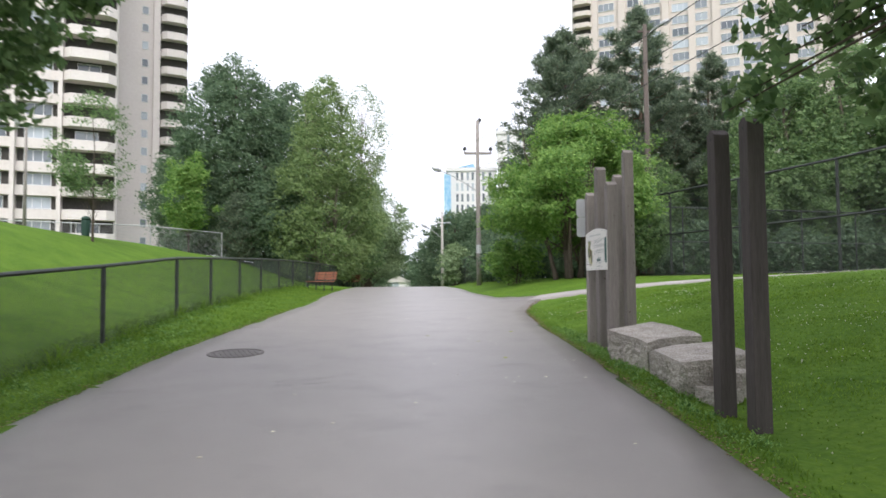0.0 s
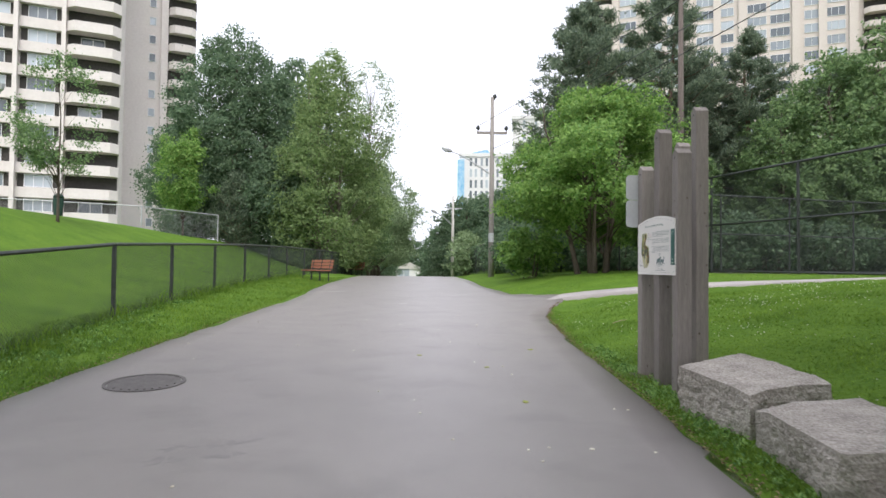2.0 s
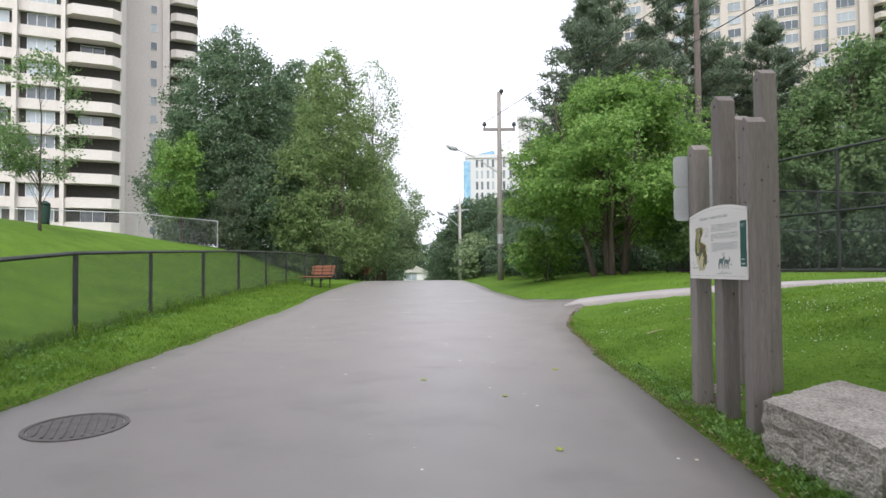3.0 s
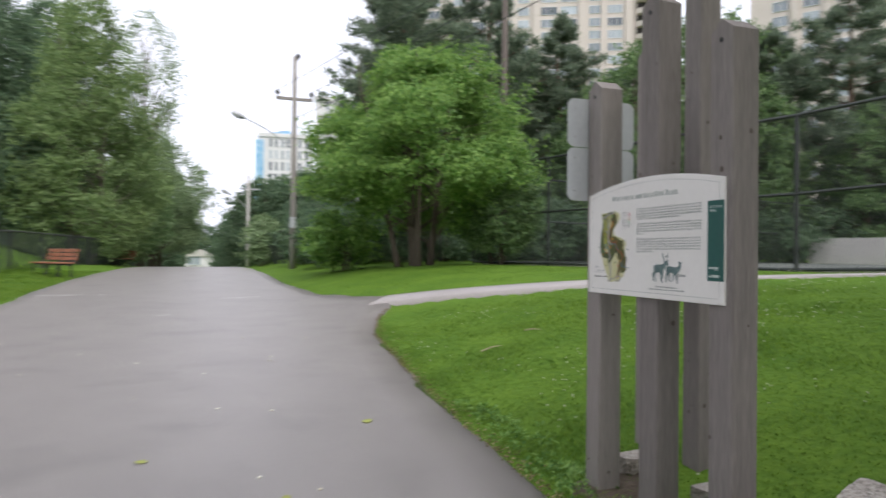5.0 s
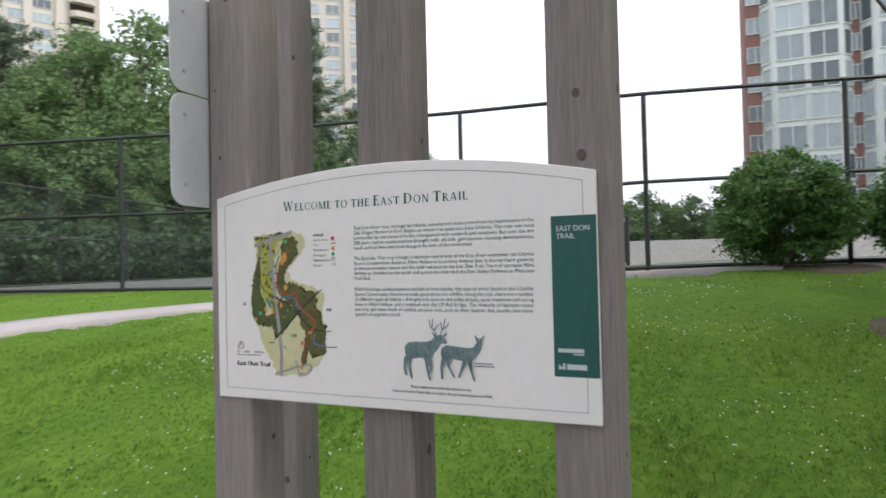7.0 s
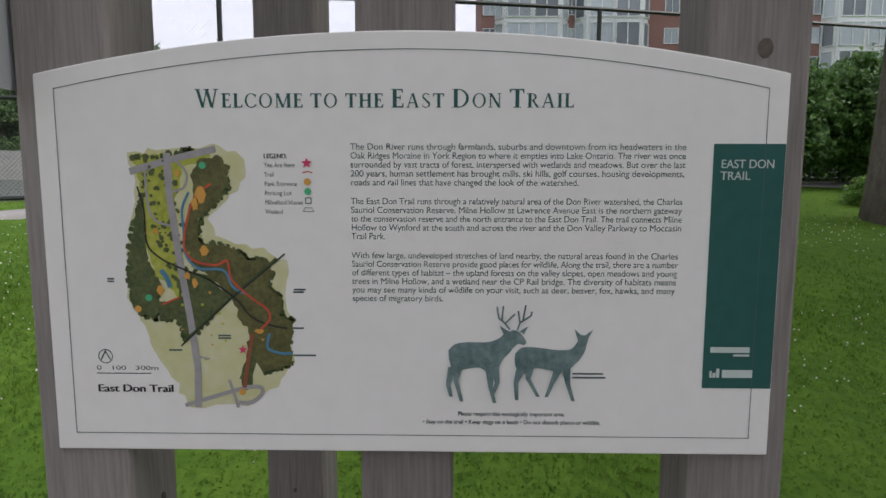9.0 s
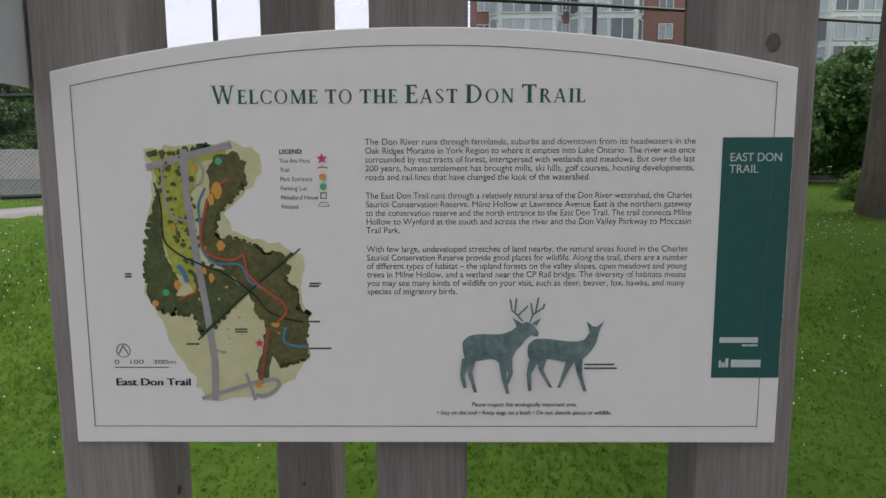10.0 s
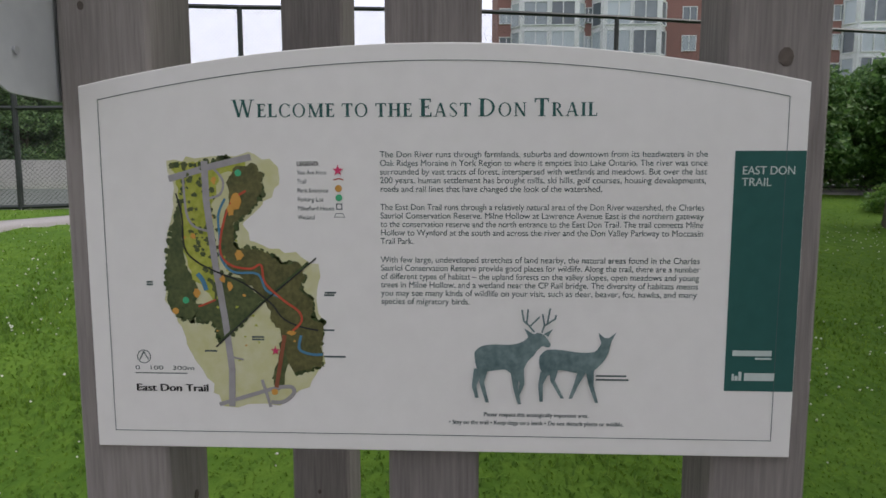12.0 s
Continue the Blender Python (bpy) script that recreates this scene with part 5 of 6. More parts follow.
overhang_tree(lt, "dark green tree with branches hanging over the verge", 52,
              [(1.5, 0.0, 6.0, 1.6), (3.0, 1.5, 6.6, 1.5), (0.2, 2.2, 6.5, 1.7), (2.2, -2.0, 6.0, 1.6), (3.2, 3.2, 7.3, 1.4), (1.2, 4.2, 7.0, 1.5), (3.52, 4.03, 2.56, 0.2), (3.66, 4.0, 2.9, 0.3), (3.84, 3.98, 3.18, 0.24), (3.8, 3.58, 3.22, 0.35), (4.0, 4.15, 3.6, 0.3), (4.22, 4.13, 3.68, 0.22), (3.96, 3.46, 3.44, 0.35), (3.72, 3.6, 2.92, 0.3), (3.5, 3.62, 2.68, 0.4), (3.88, 3.74, 3.9, 0.5), (1.6, 2.2, 4.8, 0.9), (0, 0, 6.2, 2.2), (-1.6, 1, 5.6, 1.8), (1.2, -1.6, 5.8, 2.0), (2.9, -0.4, 6.0, 1.7), (2.6, -3.4, 6.0, 1.9), (-0.5, -3.4, 5.8, 1.8), (0.2, 0, 8.2, 2.0), (2.8, 0.4, 8.4, 2.0), (1.0, -2.0, 9.6, 2.2), (4.0, 1.6, 7.2, 1.6), (3.8, -2.0, 7.6, 2.0), (4.6, -0.4, 8.8, 1.9), (2.6, -1.6, 6.8, 1.8), (1.2, -4.4, 7.0, 2.0), (3.4, -4.6, 7.4, 2.0), (0.2, -6.0, 6.6, 2.0), (2.2, -6.6, 7.2, 2.0)], (0.2, 0.3, 3.0), 3200)

# trees and bushes on the lawn by the court
broadleaf("tree", on(8.05, 7.5), 6.4, 1.6, LEAF_MID, "slender young tree with thin twigs in a ring of bare soil", 53, leaves=3000, size=0.08, trunk=0.09, low=0.6, tuft=0.25, gap=0.05)
broadleaf("tree", on(10.0, 4.35), 7.5, 3.0, LEAF_MID, "tree with a stout pale trunk on the lawn", 54, leaves=9000, size=0.09, trunk=0.27, low=0.48, tuft=0.3, bark=GREY_BARK)
bush = broadleaf("bush", on(12.45, 8.2), 1.75, 0.95, BUSH_LEAF, "dense rounded green bush in front of the court fence", 55, leaves=30000, size=0.036, trunk=0.05, stems=4, low=0.08, clump=40, tuft=0.13, lobes=0.2, gap=-0.25, group="bushes", category="bush")
for x, y, t, s in ((13.3, 6.0, 80, 1.05), (13.7, 4.0, 160, 1.25), (13.9, 2.4, 220, 1.3), (14.2, 0.6, 30, 1.25)):
    again(bush, on(x, y), t, s)
broadleaf("bush", on(11.2, 3.9), 0.45, 0.32, LEAF_BRIGHT, "small low bright green bush", 56, leaves=1800, size=0.03, trunk=0.02, stems=3, low=0.1, tuft=0.07, group="bushes", category="bush")
for x, y, rad in ((8.05, 7.45, 0.6), (10.0, 4.3, 0.5), (12.5, 7.6, 0.9), (3.0, 10.2, 0.28)):
    s = Shape()
    ring = [(x + rad * random.uniform(0.85, 1.1) * math.cos(a), y + rad * 0.7 * math.sin(a)) for a in np.linspace(0, 6.283, 25)[:-1]]
    s.add([on(x, y, 0.03 if rad > 0.4 else 0.012)] + [on(px, py, 0.012 if rad > 0.4 else 0.006) for px, py in ring] + [on(x + (px - x) * 1.1, y + (py - y) * 1.1, -0.06) for px, py in ring],
          [(0, 1 + i, 1 + (i + 1) % 24) for i in range(24)] + [(1 + i, 25 + i, 25 + (i + 1) % 24, 1 + (i + 1) % 24) for i in range(24)])
    tagged(part("soil_bed", s, SOIL, smooth=True), "ring of bare brown soil in the lawn", "soil bed")


# ---- tennis court ----
ax, ay = Vector((0.967, 0.253, 0)), Vector((-0.253, 0.967, 0))
c0 = Vector((15.7 + 0.262 * 9.4 + 0.4, -9.4, 1.845))
def court_strip(name, near, far, across, lift):
    rows = np.linspace(0, 37, 38)
    return strip(name, rows, [(c0 + ax * near + ay * k)[:2] for k in rows], [(c0 + ax * far + ay * k)[:2] for k in rows], None, across, lift)


tagged(part("court", court_strip("court", 0, 20, 20, 0.04), COURT), "dull grey-green hard tennis court surface", "court", kind="structure")
s = Shape()
w0 = c0 + ax * 20.4 + Vector((0, 0, -0.6))
s.prism([w0, w0 + ax * 0.25, w0 + ax * 0.25 + ay * 37, w0 + ay * 37], (0, 0, 1.62))
tagged(part("wall_court", s, CONCRETE), "low stained concrete wall behind the tennis court", "wall", kind="structure")
tagged(part("kerb_court", court_strip("kerb_court", -0.30, -0.12, 1, 0.06), CONCRETE), "thin concrete kerb under the court fence", "kerb", kind="structure")

net = thing("tennis_net", (16.0, 11.0, 1.865), "black tennis net with white top band between two posts", "tennis net", turn=math.degrees(math.atan2(0.253, 0.967)))
for x in (0, 12.8):
    part("post", Shape().tube([(x, 0, 0), (x, 0, 1.08), (x, 0, 1.1)], [0.045, 0.045, 0.02], 10), BLACK_STEEL, net)
nb, cord = Shape(), Shape()
xs = np.linspace(0.05, 12.75, 33)
sag = lambda x: 0.91 + 0.16 * abs(x / 6.4 - 1) ** 1.6
for a, b in zip(xs, xs[1:]):
    nb.prism([(a, -0.012, sag(a)), (b, -0.012, sag(b)), (b, -0.012, sag(b) - 0.06), (a, -0.012, sag(a) - 0.06)], (0, 0.024, 0))
for x in np.arange(0.05, 12.75, 0.06):
    cord.box((x, -0.003, 0.05), (x + 0.012, 0.003, float(sag(x)) - 0.06))
for k in range(18):
    for a, b in zip(xs, xs[1:]):
        z0, z1 = 0.05 + (sag(a) - 0.1) * k / 17, 0.05 + (sag(b) - 0.1) * k / 17
        cord.prism([(a, -0.002, z0), (b, -0.002, z1), (b, -0.002, z1 + 0.012), (a, -0.002, z0 + 0.012)], (0, 0.004, 0))
part("top_band", nb, FRAME_WHITE, net, "white top band")
part("netting", cord, BLACK_STEEL, net)


# ---- poles and cables ----
def cobra(root, base, tip, z, head_len=0.55):
    """A curved arm with a street lamp head at its tip."""
    b, t = Vector(base), Vector(tip)
    pts = [b.lerp(t, k) + Vector((0, 0, 0.35 * math.sin(k * math.pi * 0.55))) for k in np.linspace(0, 1, 7)]
    part("arm", Shape().tube(pts, 0.03, 6), GALV, root)
    d = (t - b).normalized()
    p = pts[-1]
    head = part("lamp_head", Shape().tube([p, p + d * 0.12, p + d * 0.35, p + d * head_len], [0.05, 0.10, 0.13, 0.05], 10), GALV, root, smooth=True)
    part("lens", Shape().tube([p + d * 0.3 + Vector((0, 0, -0.14)), p + d * 0.3 + Vector((0, 0, -0.06))], [0.06, 0.11], 10), LAMP_GLASS, head, "pale glass lens")


up = on(3.8, 34.6)
pole = thing("utility_pole", up, "weathered timber utility pole with crossarm, insulators and street lamp", "utility pole")
part("pole_shaft", Shape().tube([(0, 0, -0.3), (0, 0, 4), (0, 0, 8.9)], [0.14, 0.12, 0.085], 12), POLE_WOOD, pole, smooth=True)
part("crossarm", Shape().box((-0.75, -0.06, 7.05), (0.75, 0.06, 7.17)), POLE_WOOD, pole)
for x, z in ((-0.7, 7.17), (0.7, 7.17), (0.12, 8.75)):
    ins = part("insulator", Shape().tube([(x, 0, z), (x, 0, z + 0.08), (x, 0, z + 0.12), (x, 0, z + 0.22), (x, 0, z + 0.3)], [0.03, 0.03, 0.10, 0.10, 0.03], 10), BLACK_STEEL, pole, "dark insulator")
part("marker_band", Shape().tube([(0, 0, 1.7), (0, 0, 2.15)], 0.139, 12), GALV, pole, "grey metal band")
cobra(pole, (0, 0, 5.0), (-2.0, -0.3, 5.75), 0)

lp = on(2.75, 52)
lamp = thing("street_lamp", lp, "slim pale concrete street lamp post beside the path", "street lamp")
part("lamp_post", Shape().tube([(0, 0, -0.3), (0, 0, 3), (0, 0, 6.2)], [0.13, 0.11, 0.08], 12), CONCRETE, lamp, smooth=True)
cobra(lamp, (0, 0, 3.9), (-1.2, -0.2, 4.5), 0)
part("crossarm", Shape().box((-0.5, -0.04, 5.2), (0.7, 0.04, 5.28)), GALV, lamp)

rp = on(11.8, 31.0)
rpole = thing("utility_pole", rp, "tall dark timber pole with a white street lamp behind the fence", "utility pole")
part("pole_shaft", Shape().tube([(0, 0, -0.3), (0, 0, 6), (0, 0, 12.5)], [0.16, 0.14, 0.10], 12), DARK_POLE, rpole, smooth=True)
cobra(rpole, (0, 0, 11.8), (0.55, -0.5, 11.95), 0, 0.6)
part("crossarm", Shape().box((-0.35, -0.05, 12.1), (0.35, 0.05, 12.2)), DARK_POLE, rpole)


def cable(a, b, drop, r=0.022):
    a, b = Vector(a), Vector(b)
    pts = [a.lerp(b, t) - Vector((0, 0, drop * 4 * t * (1 - t))) for t in np.linspace(0, 1, 15)]
    ob = part("overhead_cable", Shape().tube(pts, r, 5), BLACK_STEEL)
    tagged(ob, "thin dark overhead cable hanging between poles", "cable", "overhead cables")


P0 = Vector(up)
for x, z in ((-0.7, 7.45), (0.7, 7.45), (0.0, 6.3)):
    cable(P0 + Vector((x, 0, z)), (14.0 + x, 0.0, z + 3.6), 0.6, 0.014)

hl = on(-15.2, 26.5)
hlamp = thing("street_lamp", hl, "slim pole with two lamp heads on the grassy hill", "street lamp")
part("lamp_post", Shape().tube([(0, 0, -0.3), (0, 0, 4.3)], [0.07, 0.05], 10), POLE_WOOD, hlamp, smooth=True)
for k in (-1, 1):
    part("lamp_head", Shape().tube([(0, 0, 4.1), (0.35 * k, 0, 4.15), (0.36 * k, 0, 4.3), (0.36 * k, 0, 4.5)], [0.02, 0.02, 0.10, 0.14], 8), GALV, hlamp)

# ---- bench and bin ----
bench = thing("park_bench", on(-3.87, 29.9), "park bench with red-brown wooden slats on dark metal legs", "bench", turn=-52)
for i in range(4):
    part("seat_slat", Shape().box((-0.9, -0.05 - 0.115 * i, 0.42), (0.9, 0.05 - 0.115 * i, 0.46)), BENCH_WOOD, bench, bevel=0.006)
for i in range(3):
    part("back_slat", Shape().box((-0.9, 0.09 + 0.025 * i, 0.52 + 0.125 * i), (0.9, 0.125 + 0.025 * i, 0.625 + 0.125 * i)), BENCH_WOOD, bench, bevel=0.006)
for x in (-0.7, 0.0, 0.7):
    part("leg_frame", Shape().tube([(x, -0.38, -0.1), (x, -0.38, 0.40), (x, 0.06, 0.40), (x, 0.16, 0.9)], 0.028, 6).tube([(x, 0.04, -0.1), (x, 0.04, 0.42)], 0.028, 6), BLACK_STEEL, bench)
bench2 = copy_thing(bench, pose(*on(-3.9, 46.0), 0, 0, -60))
BIN_GREEN = material("bin_green", (0.012, 0.04, 0.03), (0.025, 0.06, 0.045), rough=0.6)
bin_ = thing("litter_bin", on(-13.8, 28.5), "dark green covered litter bin on the hill", "litter bin")
part("body", Shape().tube([(0, 0, -0.05), (0, 0, 0.06), (0, 0, 0.62), (0, 0, 0.66)], [0.16, 0.16, 0.19, 0.18], 14), BIN_GREEN, bin_, smooth=True)
part("lid", Shape().tube([(0, 0, 0.67), (0, 0, 0.76), (0, 0, 0.84)], [0.2, 0.17, 0.05], 14), BIN_GREEN, bin_, smooth=True)

# ---- iron cover in the path, debris ----
mh = thing("manhole_cover", on(-2.5, 9.72, 0.006), "round dark cast-iron manhole cover set in the asphalt", "manhole cover")
mh.matrix_basis = mh.matrix_basis @ pose(0, 0, 0, 2.93, 0, 0) @ pose(0, 0, 0, 0, 0, 22)
part("frame", Shape().add([(r * math.cos(a), r * math.sin(a), z) for r, z in ((0.40, -0.03), (0.40, 0.004), (0.365, 0.006), (0.355, -0.02)) for a in np.linspace(0, 6.2832, 33)[:-1]],
     [(j * 32 + i, j * 32 + (i + 1) % 32, j * 32 + 32 + (i + 1) % 32, j * 32 + 32 + i) for j in range(3) for i in range(32)]), IRON, mh)
part("plate", Shape().tube([(0, 0, -0.04), (0, 0, -0.002)], 0.352, 32), IRON, mh)
for i in range(-4, 5):
    half = math.sqrt(0.33 ** 2 - (i * 0.07) ** 2)
    part("rib", Shape().box((i * 0.07 - 0.012, -half, -0.004), (i * 0.07 + 0.012, half, 0.006)), IRON, mh)
rd = random.Random(77)
DEBRIS = material("dry_petal", (0.55, 0.50, 0.40), (0.75, 0.72, 0.62), rough=0.8, bump=0, objrand=0.6)
LEAF_FALLEN = material("fallen_leaf", (0.24, 0.27, 0.06), (0.36, 0.38, 0.12), rough=0.8, bump=0)
for i in range(46):
    x, y = rd.uniform(-3.0, 2.4), rd.uniform(3.2, 17)
    k = rd.uniform(0.009, 0.021)
    pts = [(x + k * rd.uniform(0.6, 1.2) * math.cos(a), y + k * rd.uniform(0.6, 1.2) * math.sin(a)) for a in np.linspace(0, 6.283, 7)[:-1]]
    tagged(part("petal", Shape().prism([on(a, b, 0.003) for a, b in pts], (0, 0, 0.004)), DEBRIS), "small pale fallen petal on the asphalt", "petal", "petals on the path")
for x, y in ((1.15, 10.6), (0.35, 11.4), (1.9, 11.9), (1.35, 9.0)):
    pts = [(x + 0.04 * rd.uniform(0.4, 1.2) * math.cos(a), y + 0.04 * rd.uniform(0.4, 1.2) * math.sin(a)) for a in np.linspace(0, 6.283, 9)[:-1]]
    tagged(part("fallen_leaf", Shape().prism([on(a, b, 0.003 + 0.01 * rd.random()) for a, b in pts], (0, 0, 0.003)), LEAF_FALLEN), "yellow-green fallen leaf lying on the asphalt", "leaf", "fallen leaves")


# ---- towers: built in their own axes, x along the facade, front towards -y ----
def window_mesh(w, h, panes, frame=0.07):
    """A proud frame with panes set back in it, in one piece."""
    xs = [-w / 2]
    for k in range(panes):
        xs += [-w / 2 + w * k / panes + frame * (1 if k == 0 else 0.5), -w / 2 + w * (k + 1) / panes - frame * (1 if k == panes - 1 else 0.5)]
    xs.append(w / 2)
    zs = [0, frame, h - frame, h]
    s, key = Shape(), {}

    def v(x, y, z):
        if (x, y, z) not in key:
            key[(x, y, z)] = len(s.v)
            s.v.append((x, y, z))
        return key[(x, y, z)]

    def quad(pts, slot):
        s.f.append(tuple(v(*p) for p in pts))
        s.m.append(slot)

    F, B = -0.13, -0.05
    for i in range(len(xs) - 1):
        for j in range(3):
            x0, x1, z0, z1 = xs[i], xs[i + 1], zs[j], zs[j + 1]
            if i % 2 == 1 and j == 1:
                quad([(x0, B, z0), (x1, B, z0), (x1, B, z1), (x0, B, z1)], 1)
                for (ax_, az), (bx_, bz) in (((x0, z0), (x1, z0)), ((x1, z0), (x1, z1)), ((x1, z1), (x0, z1)), ((x0, z1), (x0, z0))):
                    quad([(ax_, F, az), (bx_, F, bz), (bx_, B, bz), (ax_, B, az)], 0)
            else:
                quad([(x0, F, z0), (x1, F, z0), (x1, F, z1), (x0, F, z1)], 0)
    for x in (xs[0], xs[-1]):
        for j in range(3):
            quad([(x, F, zs[j]), (x, 0.02, zs[j]), (x, 0.02, zs[j + 1]), (x, F, zs[j + 1])], 0)
    for z in (0, h):
        for x0, x1 in zip(xs, xs[1:]):
            quad([(x0, F, z), (x1, F, z), (x1, 0.02, z), (x0, 0.02, z)], 0)
    return s.mesh("window", [FRAME_WHITE, GLASS])


def put(name, me, parent, x, y, z, turn=0):
    ob = new(name, me)
    ob.parent = parent
    ob.matrix_basis = pose(x, y, z, 0, 0, turn)
    return ob


def tower(name, at, turn, label, width, depth, floors, storey, wall):
    root = thing(name, at, label, "apartment building", turn=turn)
    h = floors * storey
    part("wall", Shape().box((-width / 2, 0, 0), (width / 2, depth, h)), wall, root)
    part("roof", Shape().box((-width / 2 - 0.3, -0.3, h), (width / 2 + 0.3, depth + 0.3, h + 0.9)), wall, root)
    return root, h


def piers(root, xs, w, h, wall, deep=0.5):
    for x in xs:
        put("pier", Shape().box((-w / 2, -deep, 0), (w / 2, 0.0, h)).mesh("pier", wall), root, x, 0, 0)


def balcony_mesh(w, d, parapet, wall):
    """A slab with a solid parapet rounded at its ends."""
    s = Shape()
    pts = [(-w / 2, 0), (-w / 2, -d * 0.55), (-w / 2 + d * 0.45, -d), (w / 2 - d * 0.45, -d), (w / 2, -d * 0.55), (w / 2, 0)]
    s.prism([(x, y, 0) for x, y in pts], (0, 0, 0.2))
    inn = [(x * 0.985, y * 0.93) for x, y in pts]
    for i in range(5):
        (x0, y0), (x1, y1), (x2, y2), (x3, y3) = pts[i], pts[i + 1], inn[i + 1], inn[i]
        s.prism([(x0, y0, 0.2), (x1, y1, 0.2), (x2, y2, 0.2), (x3, y3, 0.2)], (0, 0, parapet))
    return s.mesh("balcony", wall)


def aim(bearing, dist, eye=(0.6, 5.0)):
    """The place at a bearing east of north, seen from the path, and the turn that faces back to it."""
    a = radians(bearing)
    return eye[0] + dist * math.sin(a), eye[1] + dist * math.cos(a), -bearing


# beige tower to the north-east
x, y, t = aim(26.3, 150)
tA, hA = tower("apartment_tower", (x, y, -4), t, "tall beige precast apartment tower with paired windows", 60, 22, 31, 2.85, BEIGE)
wm = window_mesh(3.7, 1.85, 3)
wm2 = window_mesh(2.6, 1.85, 2)
cols = [(-21.8, wm), (-15.6, wm2), (-11.4, wm), (-5.2, wm), (-0.8, wm2), (5.0, wm), (9.4, wm), (15.2, wm2), (19.4, wm)]
for fl in range(6, 31):
    for cx, me in cols:
        put("window", me, tA, cx, 0, fl * 2.85 + 0.75)
piers(tA, (-24.6, -18.2, -8.4, -2.8, 2.2, 12.4, 17.2, 22.6), 1.5, hA, BEIGE, 0.7)
bal = balcony_mesh(4.6, 1.9, 0.95, BEIGE)
# dark sheet flat on the facade, painted shade above each parapet
rec = Shape().box((-2.2, -0.02, 0), (2.2, 0.02, 1.7)).mesh("recess_shade_sheet", RECESS_SHADE)
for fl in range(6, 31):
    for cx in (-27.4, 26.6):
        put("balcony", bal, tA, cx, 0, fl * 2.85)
        put("recess_shade_sheet", rec, tA, cx, -0.02, fl * 2.85 + 1.15)

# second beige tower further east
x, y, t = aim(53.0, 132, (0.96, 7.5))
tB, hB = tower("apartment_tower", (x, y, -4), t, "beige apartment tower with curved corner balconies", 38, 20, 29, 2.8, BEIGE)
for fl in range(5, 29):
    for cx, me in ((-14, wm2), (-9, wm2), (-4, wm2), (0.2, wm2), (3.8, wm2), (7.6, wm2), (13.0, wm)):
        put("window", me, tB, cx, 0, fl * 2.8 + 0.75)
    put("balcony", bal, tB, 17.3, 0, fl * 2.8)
    put("recess_shade_sheet", rec, tB, 17.0, -0.02, fl * 2.8 + 1.15)
piers(tB, (-11.5, -6.5, 1.9, 10.4), 1.2, hB, BEIGE, 0.6)

# red brick tower to the east, with glazed bays
tC, hC = tower("apartment_tower", (72.0, -18.0, -3), -90, "red brick apartment building with white glazed bays", 50, 20, 26, 2.9, REDBRICK)
bw = window_mesh(2.5, 2.45, 2, frame=0.1)
bs_ = window_mesh(1.3, 2.45, 1, frame=0.1)
sw_ = window_mesh(1.5, 1.6, 2)
for fl in range(2, 26):
    z = fl * 2.9
    for cx in (-21.2, -18.4, -12.8, -10.1, 2.2, 5.0, 12.6, 15.4):
        put("bay_window", bw, tC, cx, -1.5, z + 0.3)
    for cx in (-19.8, -11.45, 3.6, 14.0):
        for k in (-1, 1):
            put("bay_window", bs_, tC, cx + 3.35 * k, -0.75, z + 0.3, 52 * k)
    for cx in (-24.1, -15.6, -5.2, -0.8, 8.6, 10.0, 18.6, 21.0):
        put("window", sw_, tC, cx, 0, z + 0.8)
for cx in (-19.8, -11.45, 3.6, 14.0):
    put("bay", Shape().prism([(-3.8, 0, 0), (-2.9, -1.48, 0), (2.9, -1.48, 0), (3.8, 0, 0)], (0, 0, hC)).mesh("bay", FRAME_WHITE), tC, cx, 0, 0)

# pale tower on the left, in two wings
x, y, t = aim(-29.2, 92, (0, 0))
tD, hD = tower("apartment_tower", (x, y, 3.5), t - 6, "pale pinkish apartment tower wing with long rounded balconies", 17, 16, 21, 2.85, OFFWHITE)
lb = balcony_mesh(5.9, 2.0, 1.0, OFFWHITE)
# the wing's recesses are not hollow: dark sheets stand for their shade
lr = Shape().box((-2.8, -0.02, 0), (2.8, 0.02, 1.65)).mesh("recess_shade_sheet", RECESS_SHADE)
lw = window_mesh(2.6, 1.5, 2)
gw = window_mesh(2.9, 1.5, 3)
gs = Shape().box((-2.1, -0.03, 0), (2.1, 0.02, 1.55)).mesh("recess_shade_sheet", RECESS_SHADE)
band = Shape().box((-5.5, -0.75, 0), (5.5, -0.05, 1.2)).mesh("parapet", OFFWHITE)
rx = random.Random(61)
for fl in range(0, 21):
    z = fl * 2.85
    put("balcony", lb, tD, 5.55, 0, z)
    put("recess_shade_sheet", lr, tD, 5.55, -0.03, z + 1.2)
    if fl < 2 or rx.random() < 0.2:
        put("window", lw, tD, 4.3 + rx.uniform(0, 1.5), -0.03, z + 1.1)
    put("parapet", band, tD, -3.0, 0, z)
    put("recess_shade_sheet", gs, tD, 0.05, -0.05, z + 1.25)
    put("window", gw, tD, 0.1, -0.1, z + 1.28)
    put("recess_shade_sheet", gs, tD, -4.9, -0.05, z + 1.25)
    put("window", lw, tD, -5.2 + rx.uniform(0, 0.8), -0.1, z + 1.2)
piers(tD, (2.4, -2.4, -7.2), 0.45, hD, OFFWHITE, 1.5)
x, y, t = aim(-22.9, 112, (0, 0))
tE, hE = tower("apartment_tower", (x, y, 3.5), t + 4, "pale pinkish apartment tower end with small windows and dark balconies", 16, 18, 24, 2.85, OFFWHITE)
sw = window_mesh(0.95, 1.3, 1)
